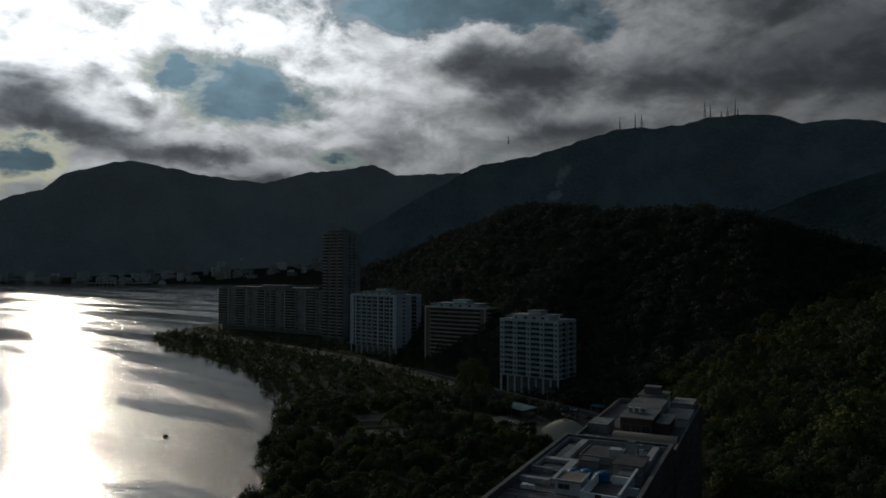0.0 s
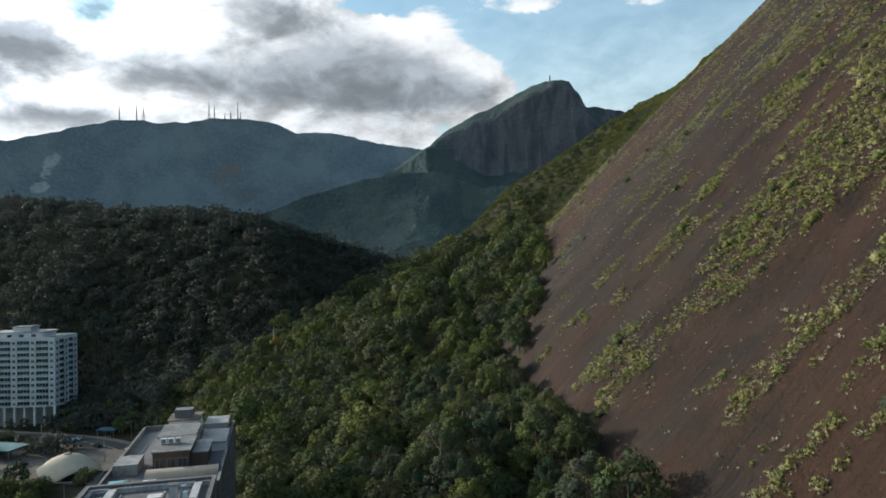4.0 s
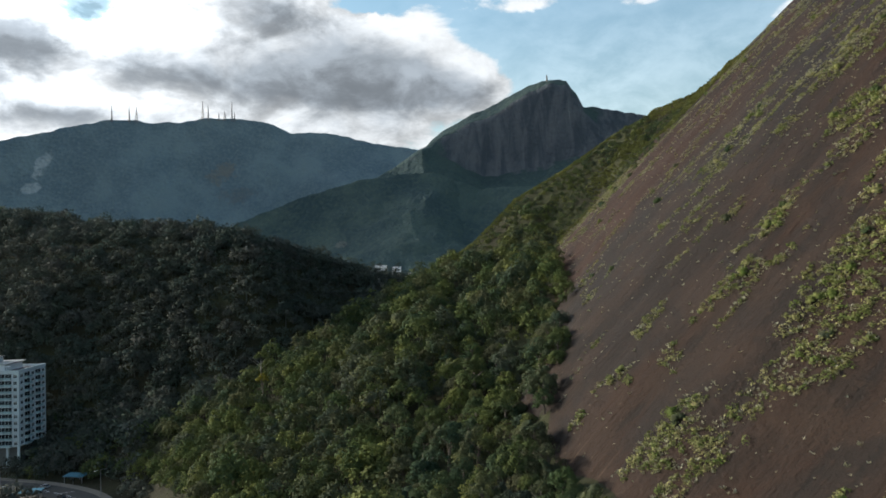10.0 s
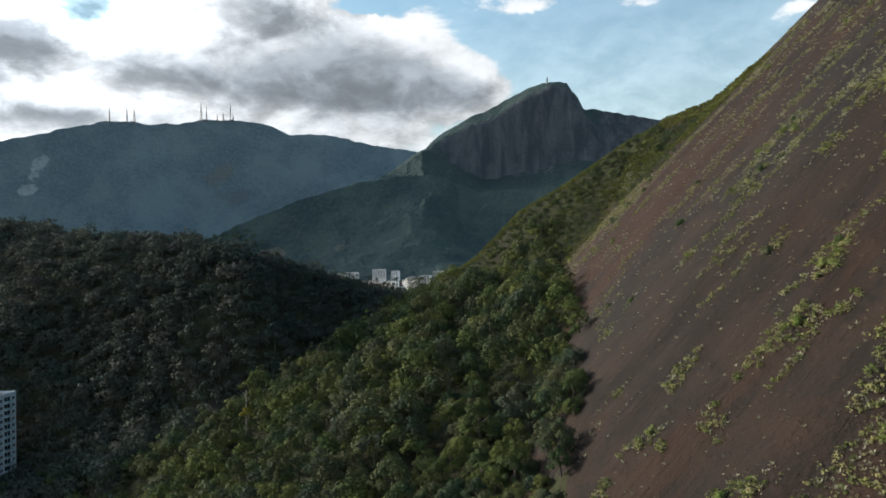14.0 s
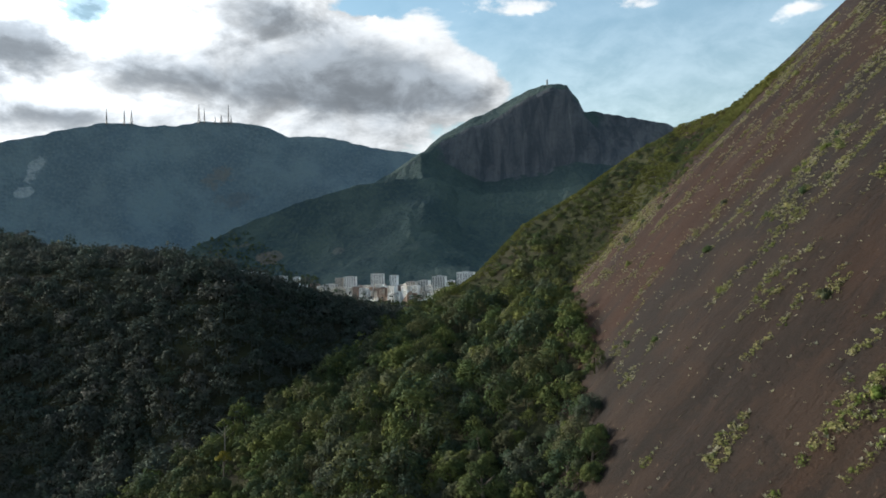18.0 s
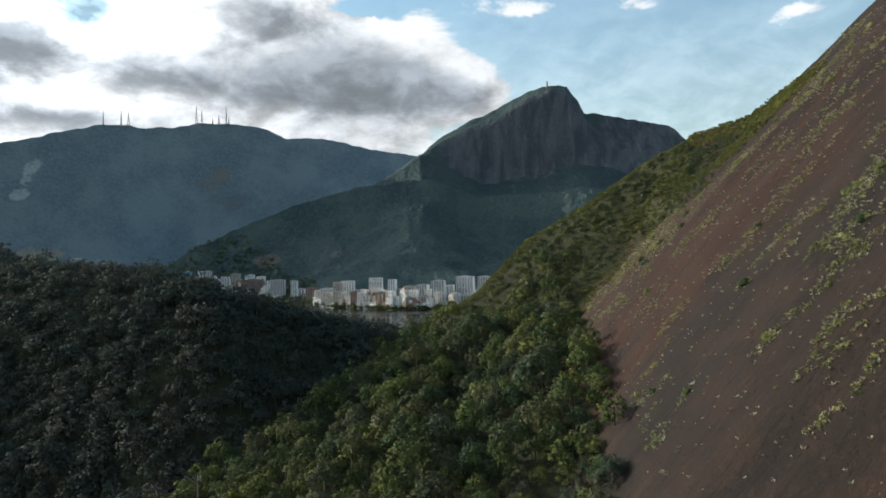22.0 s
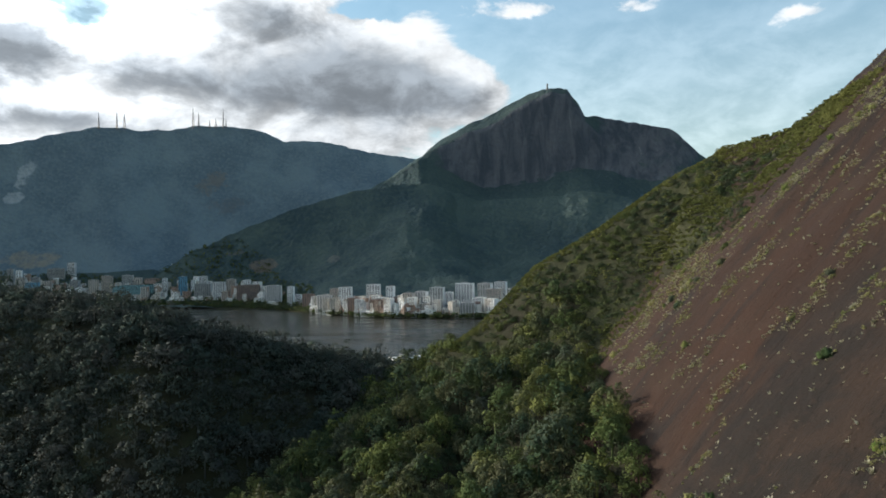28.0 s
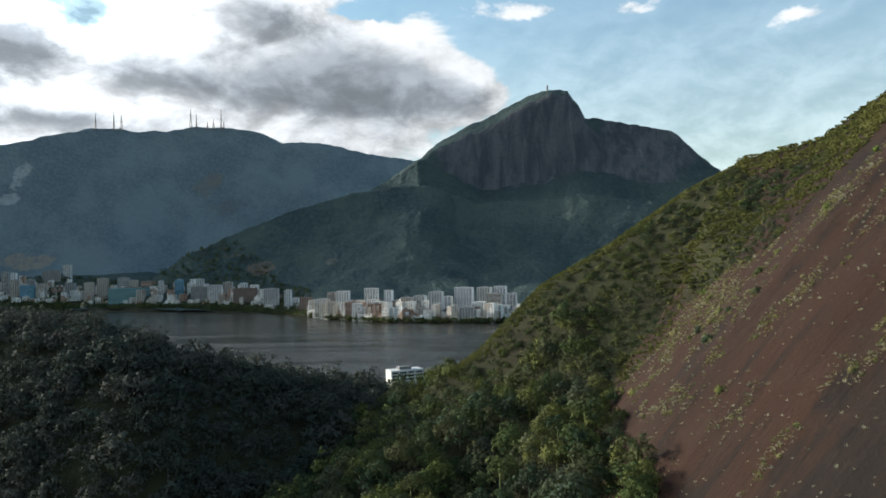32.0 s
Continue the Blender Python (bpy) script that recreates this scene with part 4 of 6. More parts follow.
build_forest()


def build_rock_plants():
    r = np.random.default_rng(23)
    # bands that follow the dip: (y, x0, x1, half width, how thick)
    bands = [(163, 40, 100, 15, 2.4), (150, 60, 125, 10, 1.5), (120, 60, 100, 9, 1.2), (98, 44, 90, 9, 1.3), (136, 46, 66, 7, 0.8), (180, 52, 90, 10, 0.9), (196, 66, 110, 8, 0.8), (218, 76, 125, 10, 0.9), (223, 44, 76, 2.4, 1.5), (232, 74, 100, 6, 0.9), (250, 62, 90, 3, 0.55),
             (268, 78, 120, 6, 0.6), (287, 60, 80, 4, 0.6), (306, 100, 140, 9, 0.9), (320, 112, 150, 8, 0.9), (348, 68, 95, 7, 0.8), (357, 58, 80, 4, 0.7), (356, 105, 150, 9, 0.8), (388, 66, 140, 12, 0.9), (60, 40, 140, 25, 0.8), (178, 95, 190, 30, 0.75), (260, 120, 180, 20, 0.65)]
    p = np.stack([r.uniform(30, 190, 190000), r.uniform(20, 440, 190000)], 1)
    dens = 0.18 + 0.80 * np.clip((p[:, 0] - 74) / 36, 0, 1) * np.clip((360 - p[:, 1]) / 120, 0.5, 1)
    for y, x0, x1, w, a in bands:
        off = (p[:, 1] - y - 5 * fbm(p[:, 0], p[:, 1] * 0 + y, 18, 3, int(y))) / w
        dens = np.maximum(dens, a * np.exp(-off * off * 1.5) * np.clip((p[:, 0] - x0) / 8 + 1, 0, 1) * np.clip((x1 - p[:, 0]) / 8 + 1, 0, 1))
    dc, _, sc = along(p[:, 0], p[:, 1], CREST)
    dens = np.maximum(dens, 1.4 * np.clip(1 - (dc - grass_width(p[:, 0])) / 58, 0, 1) * (sc < 0) * (p[:, 0] < 160))
    # clusters drawn out down the dip, single plants between
    clump = 0.7 * fbm(p[:, 0] * 0.5, p[:, 1], 9, 3, 77) + 0.5 * fbm(p[:, 0] * 0.7, p[:, 1], 3.2, 2, 79)
    clump = np.clip((clump - np.interp(dens, [0, 0.2, 0.5, 1.0, 2.0], [0.50, 0.25, 0.10, -0.06, -0.42])) * 6, 0, 1)
    keep = (r.random(len(p)) < 0.022 + 0.62 * clump) & (bareness(p[:, 0], p[:, 1]) > 0.5)
    p, thick = p[keep], clump[keep]
    z = dome_height(p[:, 0], p[:, 1])
    rosettes = []
    for k in range(6):
        n_ = 12
        a = r.uniform(0, 6.28, n_)
        e = r.uniform(0.3, 1.2, n_)
        d = np.stack([np.cos(a) * np.cos(e), np.sin(a) * np.cos(e), np.sin(e)], 1)
        side_ = np.stack([-np.sin(a), np.cos(a), 0 * a], 1) * 0.12
        ln = r.uniform(0.7, 1.2, n_)[:, None]
        v = np.stack([d * 0.05 - side_ * 0.5, d * ln * 0.6 - side_, d * ln + (0, 0, -0.1), d * ln * 0.6 + side_], 1).reshape(-1, 3)
        rosettes.append((v, np.arange(4 * n_).reshape(n_, 4)))
    shrubs = []
    for k in range(6):
        v, f = crown(r, 8, 62, 0.27, 0.55, grain=0, soft=0.5)
        shrubs.append((moved(v, 1.0, -0.25), f))
    kind = r.random(len(p))
    small = (kind < 0.58) | (thick < 0.4)
    a = p[small]
    stuff_of("bromeliads", "pale spiky bromeliads clinging to the granite", "plants", rosettes,
             np.stack([a[:, 0], a[:, 1], z[small] - 0.05, 0.35 + 0.75 * r.random(len(a)) ** 2, r.uniform(0, 6.28, len(a)), r.integers(0, 6, len(a))], 1), [PALE])
    b = p[~small]
    big = np.argsort(-thick[~small] - 0.3 * r.random(len(b)))[:240]
    zb = z[~small]
    pick = np.zeros(len(b), bool)
    pick[big] = True
    c = b[~pick]
    stuff_of("rock_scrub", "yellow-green scrub growing in bands on the granite", "plants", shrubs,
             np.stack([c[:, 0], c[:, 1], zb[~pick], (0.6 + 1.3 * r.random(len(c)) ** 1.5) * np.interp(c[:, 1], [200, 270], [1.0, 0.62]), r.uniform(0, 6.28, len(c)), r.integers(0, 6, len(c))], 1), [SCRUB])
    kinds = []
    for k in range(6):
        root = thing("bush", "leafy green bush rooted on steep granite", "bush", "bushes on the rock")
        v, f = crown(r, 11, 330, 0.18, 0.6, grain=1, soft=0.6)
        part("foliage", mesh_of("foliage", moved(v, 1.7, -0.3), f, [LEAF if k in (0, 3) else SCRUB], True), root)
        v, f = trunk_tube([(0, 0, -0.6), (0.1, 0.05, 1.0)], [0.12, 0.05], 5)
        part("stem", mesh_of("stem", v, f, [BARK], True), root)
        kinds.append(root)
    for k, ((x, y), g) in enumerate(zip(b[pick], zb[pick])):
        m = pose(x, y, g, 0, 0, r.uniform(0, 360)) @ Matrix.Scale(r.uniform(0.7, 1.5), 4)
        if k < 6:
            kinds[k].matrix_world = m
        else:
            copy_thing(kinds[k % 6], pose(x, y, g, 0, 0, r.uniform(0, 360)))
    # grass and low scrub along the crest
    p = np.stack([r.uniform(-30, 200, 34000), r.uniform(380, 510, 34000)], 1)
    bare = bareness(p[:, 0], p[:, 1])
    d, _, side = along(p[:, 0], p[:, 1], CREST)
    keep = (bare < 0.75) & (p[:, 0] > wood_edge(p[:, 1]) - 26 - (p[:, 1] - 400) * 0.5) & (d < 85) & ((side < 0) | (d < 14))
    p = p[keep]
    z = np.maximum(land(p[:, 0], p[:, 1]), dome_height(p[:, 0], p[:, 1]))
    tufts = []
    for k in range(6):
        n_ = 22
        c_ = np.concatenate([r.uniform(-0.8, 0.8, (n_, 2)), r.uniform(0.1, 0.5, (n_, 1))], 1)
        nn = r.normal(size=(n_, 3)) + (0, 0, 0.7)
        nn /= np.linalg.norm(nn, axis=1, keepdims=True)
        tufts.append(leaf_quads(c_, nn, r.uniform(0.4, 0.9, n_), r))
    rim = d[keep]
    ragged = fbm(p[:, 0], p[:, 1], 22, 3, 91) + r.normal(size=len(p)) * 0.10
    # a belt of low trees a little under the crest, loose scrub further down
    belt = (np.abs(rim - 17 - 8 * ragged) < 9.0 + 13 * ragged) & (p[:, 0] < 140) & (p[:, 0] > 18) & (side[keep] < 0)
    loose = ~belt & ((ragged > 0.17) | ((p[:, 0] < wood_edge(p[:, 1]) + 4) & (r.random(len(p)) < 0.35)))
    open_ = ~belt & ~loose
    thin = open_ & (r.random(len(p)) < np.interp(rim, [0, 14, 40, 70], [1.0, 0.95, 0.6, 0.4]))
    g = p[thin]
    stuff_of("crest_grass", "yellow-green grass along the crest of the dome", "grass", tufts,
             np.stack([g[:, 0], g[:, 1], z[thin], r.uniform(0.6, 1.3, len(g)), r.uniform(0, 6.28, len(g)), r.integers(0, 6, len(g))], 1), [GRASS])
    g, zg = p[loose][::3], z[loose][::3]
    stuff_of("crest_scrub", "green shrubs scattered under the crest of the dome", "plants", shrubs,
             np.stack([g[:, 0], g[:, 1], zg, r.uniform(0.9, 2.2, len(g)), r.uniform(0, 6.28, len(g)), r.integers(0, 6, len(g))], 1), [LEAF])
    low = [tree_template(r, 14, 230, 0.18, 1.3, 0, 0.6, (0.16, 0.4)) for _ in range(6)]
    g, zg = p[belt][::7], z[belt][::7]
    stuff_of("crest_trees", "dark belt of low trees under the crest", "trees", low,
             np.stack([g[:, 0], g[:, 1], zg - 0.4, r.uniform(1.4, 2.8, len(g)), r.uniform(0, 6.28, len(g)), r.integers(0, 6, len(g))], 1), [LEAF])


build_rock_plants()

# ---- built things ----
def boxes(name, items, mats, bevel=0.0):
    """One mesh of boxes: (x0, x1, y0, y1, z0, z1, material index)."""
    v, f, fm = [], [], []
    for x0, x1, y0, y1, z0, z1, mi in items:
        o = len(v)
        v += [(x0, y0, z0), (x1, y0, z0), (x1, y1, z0), (x0, y1, z0), (x0, y0, z1), (x1, y0, z1), (x1, y1, z1), (x0, y1, z1)]
        f += [(o, o + 3, o + 2, o + 1), (o + 4, o + 5, o + 6, o + 7), (o, o + 1, o + 5, o + 4), (o + 1, o + 2, o + 6, o + 5), (o + 2, o + 3, o + 7, o + 6), (o + 3, o, o + 4, o + 7)]
        fm += [mi] * 6
    return mesh_of(name, v, f, mats, False, fm)


def lathe(name, profile, mats, sides=16, smooth=True):
    """A turned solid from (radius, z) pairs."""
    v, f = [], []
    for k, (rad, z) in enumerate(profile):
        v += [(rad * math.cos(2 * math.pi * j / sides), rad * math.sin(2 * math.pi * j / sides), z) for j in range(sides)]
        if k:
            o = (k - 1) * sides
            f += [(o + j, o + (j + 1) % sides, o + sides + (j + 1) % sides, o + sides + j) for j in range(sides)]
    return mesh_of(name, v, f, mats, smooth)


WHITE = plain("white_render", (0.70, 0.77, 0.81), 0.75, 0.10, 3.0)
CREAM = plain("cream_render", (0.52, 0.46, 0.40), 0.8, 0.12, 3.0)
BROWN = plain("brown_brick", (0.29, 0.225, 0.195), 0.85, 0.2, 2.0)
GREY = plain("grey_concrete", (0.30, 0.30, 0.29), 0.85, 0.18, 3.0, bump=0.02)
ROOFING = plain("roof_membrane", (0.10, 0.10, 0.105), 0.9, 0.3, 4.0)
PALE_ROOF = plain("pale_roof_paint", (0.26, 0.265, 0.265), 0.85, 0.35, 3.0)
WOOD = plain("dark_timber", (0.085, 0.06, 0.048), 0.7, 0.25, 0.6)
BEIGE = plain("beige_slab", (0.27, 0.225, 0.18), 0.85, 0.35, 2.0)
ASPHALT = plain("asphalt", (0.075, 0.072, 0.07), 0.95, 0.25, 2.0, bump=0.01)
PAVING = plain("paving", (0.13, 0.115, 0.10), 0.95, 0.22, 2.0)
BLUE = plain("blue_plastic", (0.03, 0.17, 0.42), 0.45, 0.15, 1.0)
AWNING = plain("blue_awning_cloth", (0.05, 0.17, 0.25), 0.7, 0.2, 1.0)
FACADE = plain("weathered_render", (0.17, 0.155, 0.14), 0.85, 0.25, 3.0)
BEAM = plain("weathered_white_paint", (0.40, 0.41, 0.42), 0.85, 0.3, 2.0)
TEAL = plain("teal_sheet", (0.15, 0.27, 0.28), 0.5, 0.15, 1.5)
STEEL = plain("galvanised_steel", (0.20, 0.20, 0.21), 0.6, 0.15, 1.0, metal=0.3)
SHELL = plain("yellowed_shell_concrete", (0.66, 0.58, 0.44), 0.8, 0.15, 3.0)
TYRE = plain("tyre_rubber", (0.02, 0.02, 0.02), 0.8, 0.1)
RAIL_GLASS = plain("pale_balcony_glazing", (0.42, 0.56, 0.60), 0.25, 0.12, 2.0)
TIN = plain("bright_roof_tin", (0.80, 0.80, 0.80), 0.22, 0.05, 4.0, metal=0.9)
GLASS = plain("window_glass", (0.035, 0.045, 0.055), 0.12, 0.3, 4.0)
POOL = plain("pool_water", (0.03, 0.32, 0.36), 0.08, 0.1, 1.0)
CURTAIN = plain("half_drawn_blind", (0.30, 0.29, 0.27), 0.7, 0.2, 2.0)
CAR_PAINTS = [plain("car_paint_white", (0.65, 0.65, 0.65), 0.3, 0.05), plain("car_paint_black", (0.03, 0.03, 0.035), 0.25, 0.1), plain("car_paint_silver", (0.35, 0.36, 0.38), 0.3, 0.1, metal=0.5)]


def relief(name, xs, zs, deep, mats_of, mats):
    """One stepped panel: cells between the xs and zs cuts, each at its own depth, joined by their reveals."""
    ids, v, f, fm = {}, [], [], []

    def at(*p):
        key = tuple(round(c, 4) for c in p)
        if key not in ids:
            ids[key] = len(v)
            v.append(p)
        return ids[key]

    nx, nz = len(xs) - 1, len(zs) - 1
    y = lambda i, j: -deep[j][i] if 0 <= i < nx and 0 <= j < nz else 0.0
    for j in range(nz):
        for i in range(nx):
            x0, x1, z0, z1, d = xs[i], xs[i + 1], zs[j], zs[j + 1], y(i, j)
            f.append((at(x0, d, z0), at(x1, d, z0), at(x1, d, z1), at(x0, d, z1)))
            fm.append(mats_of[j][i])
            for (ax, az_), (bx, bz), (ni, nj) in (((x0, z0), (x0, z1), (i - 1, j)), ((x1, z1), (x1, z0), (i + 1, j)), ((x1, z0), (x0, z0), (i, j - 1)), ((x0, z1), (x1, z1), (i, j + 1))):
                e = y(ni, nj)
                if d < e:
                    f.append((at(ax, d, az_), at(bx, d, bz), at(bx, e, bz), at(ax, e, az_)))
                    fm.append(mats_of[j][i])
    return mesh_of(name, v, f, mats, False, fm)


def window_mesh(w, h, frame_mat, blind=0.0):
    t = 0.1
    xs = [-w / 2 - t, -w / 2, -0.03, 0.03, w / 2, w / 2 + t]
    zs = [-t, 0, h * (1 - blind) if blind else h * 0.5, h, h + t]
    glass = [0.09, 0.02, 0.06, 0.02, 0.09]
    top = [0.09, 0.035, 0.06, 0.035, 0.09] if blind else glass
    lit = 2 if blind else 1
    return relief("window", xs, zs, [[0.16] * 5, glass, top, [0.09] * 5], [[0] * 5, [0, 1, 0, 1, 0], [0, lit, 0, lit, 0], [0] * 5], [frame_mat, GLASS, CURTAIN])


def balcony_mesh(w, fh, wall_mat, rail_mat, deep=1.3):
    return boxes("balcony", [(-w / 2, w / 2, -0.03, 0, 0.05, fh - 0.55, 2), (-w / 2, w / 2, -deep, 0, -0.16, 0.03, 0), (-w / 2, w / 2, -deep, -deep + 0.1, 0.03, 0.95, 1), (-w / 2, -w / 2 + 0.1, -deep + 0.1, 0, 0.03, 0.95, 1),
                             (w / 2 - 0.1, w / 2, -deep + 0.1, 0, 0.03, 0.95, 1), (-0.05, 0.05, -0.08, -0.03, 0.05, fh - 0.55, 0)], [wall_mat, rail_mat, GLASS])


def apartment_block(label, cx, cy, turn, w, d, base, storeys, fh, bays, side_bays, wall, rail, foot=9.0, ribs=(), house=True, group="lagoon apartment blocks", ledges=False, crown_mat=None):
    """A tower of flats. bays: a letter for each bay of a storey: w window, b balcony, g wide glazing, n nothing."""
    root = thing("apartment_block", label, "building", group, at=pose(cx, cy, base, 0, 0, turn))
    top = foot + storeys * fh
    crown_mat = crown_mat or wall
    hx, hy = w / 2, d / 2
    part("wall", boxes("wall", [(-hx, hx, -hy, hy, foot, top + 0.2, 0), (-hx + 3, hx - 3, -hy + 3, hy - 3, -3, foot, 1)], [wall, GREY]), root)
    part("parapet", boxes("parapet", [(-hx - .05, hx + .05, -hy - .05, -hy + .25, top + 0.2, top + 1.3, 0), (-hx - .05, hx + .05, hy - .25, hy + .05, top + 0.2, top + 1.3, 0), (-hx - .05, -hx + .25, -hy + .25, hy - .25, top + 0.2, top + 1.3, 0), (hx - .25, hx + .05, -hy + .25, hy - .25, top + 0.2, top + 1.3, 0)], [crown_mat]), root)
    part("roof", boxes("roof", [(-hx + .25, hx - .25, -hy + .25, hy - .25, top + 0.2, top + 0.3, 0)], [ROOFING]), root)
    col = boxes("column", [(-0.45, 0.45, -0.45, 0.45, -3, foot, 0)], [wall])
    for k in range(9):
        for sy in (-hy + 0.5, hy - 0.5):
            part("column", col, root, m=pose(-hx + 0.5 + (w - 1) * k / 8, sy, 0))
    if house:
        hb = [(-hx * 0.72, hx * 0.55, -hy * 0.55, hy * 0.7, top + 0.3, top + 3.4, 0), (-hx * 0.8, hx * 0.62, -hy * 0.65, hy * 0.78, top + 3.4, top + 3.75, 1)]
        ph = part("penthouse", boxes("penthouse", hb, [crown_mat, PALE_ROOF]), root)
        part("roof_pergola", boxes("roof_pergola", [(x, x + 0.35, -hy * 0.9, -hy * 0.6, top + 2.6, top + 2.9, 0) for x in np.linspace(-hx * 0.8, hx * 0.7, 9)] + [(-hx * 0.85, hx * 0.8, -hy * 0.9, -hy * 0.87, top + 2.9, top + 3.1, 0)] + [(x, x + 0.3, -hy * 0.9, -hy * 0.87, top + 0.3, top + 2.9, 0) for x in np.linspace(-hx * 0.8, hx * 0.7, 5)], [crown_mat]), root)
        part("tank_house", boxes("tank_house", [(-hx * 0.25, hx * 0.2, -hy * 0.3, hy * 0.4, top + 3.75, top + 6.0, 0), (-hx * 0.29, hx * 0.24, -hy * 0.36, hy * 0.46, top + 6.0, top + 6.25, 1)], [crown_mat, PALE_ROOF]), root)
        for k in range(4):
            part("window", window_mesh(2.2, 1.6, wall), ph, m=pose(-hx * 0.55 + k * hx * 0.3, -hy * 0.55, top + 1.2))
    for spec, length, face in ((bays, w, 0), (side_bays, d, 1)):
        bw = length / len(spec)
        meshes = {"w": [window_mesh(bw * 0.48, 1.35, wall), window_mesh(bw * 0.48, 1.35, wall, 0.5)], "g": [window_mesh(bw * 0.9, fh * 0.76, wall), window_mesh(bw * 0.9, fh * 0.76, wall, 0.3)],
                  "b": [balcony_mesh(bw * 0.94, fh, wall, rail)] * 2}
        rr = random.Random(int(abs(cx)) + face)
        for st in range(storeys):
            z = foot + st * fh
            for k, c in enumerate(spec):
                if c == "n":
                    continue
                u = -length / 2 + bw * (k + 0.5)
                up = 0.95 if c == "w" else (0.35 if c == "g" else 0.2)
                m = pose(u, -hy - 0.003, z + up) if face == 0 else pose(hx + 0.003, u, z + up, 0, 0, 90)
                part("balcony" if c == "b" else "window", meshes[c][rr.random() < 0.35], root, m=m)
    if ledges:
        led = boxes("floor_ledge", [(-hx - 0.3, hx + 0.3, -hy - 0.45, -hy - 0.01, -0.15, 0.15, 0)], [wall])
        for st in range(storeys + 1):
            part("floor_ledge", led, root, m=pose(0, 0, foot + st * fh))
    for k in ribs:
        part("rib", boxes("rib", [(-0.35, 0.35, -hy - 0.75, -hy - 0.002, foot - 1, top + 0.8, 0)], [WHITE]), root, m=pose(k * hx, 0, 0))
    return root


def build_lagoon_blocks():
    b = BLOCKS
    apartment_block("white thirteen-storey apartment block standing on columns", *b[0][:3], b[0][3] * 2, b[0][4] * 2, 5, 11, 2.98, "wbbwbbwbbwbbw", "wbwbw", WHITE, RAIL_GLASS, 8.6)
    apartment_block("brown brick apartment block with rows of balconies", *b[1][:3], b[1][3] * 2, b[1][4] * 2, 5, 12, 3.1, "nbbbbbbbbn", "bbnb", BROWN, CREAM, 5.5, ribs=(-0.97, 0.95), ledges=True, crown_mat=WHITE)
    apartment_block("pale apartment block with tall white fins and glazing", *b[2][:3], b[2][3] * 2, b[2][4] * 2, 4, 13, 3.3, "ngggggggggggggn", "nwnbn", WHITE, GREY, 7.5, ribs=(-0.98, -0.75, -0.5, -0.25, 0.0, 0.25, 0.5, 0.75, 0.93))
    apartment_block("slim grey residential tower of about thirty storeys", *b[3][:3], b[3][3] * 2, b[3][4] * 2, 5, 32, 3.15, "bbwbbwbb", "nwwn", GREY, CREAM, 6.0, ledges=True)
    apartment_block("long grey row of lagoon-side apartment houses", *b[4][:3], b[4][3] * 2, b[4][4] * 2, 4, 14, 3.1, "bbwnbbwwnbbwbnwbbwnbbwwb", "nwwn", GREY, CREAM, 5.0, ribs=(-0.8, -0.45, -0.1, 0.25, 0.6, 0.9))


build_lagoon_blocks()


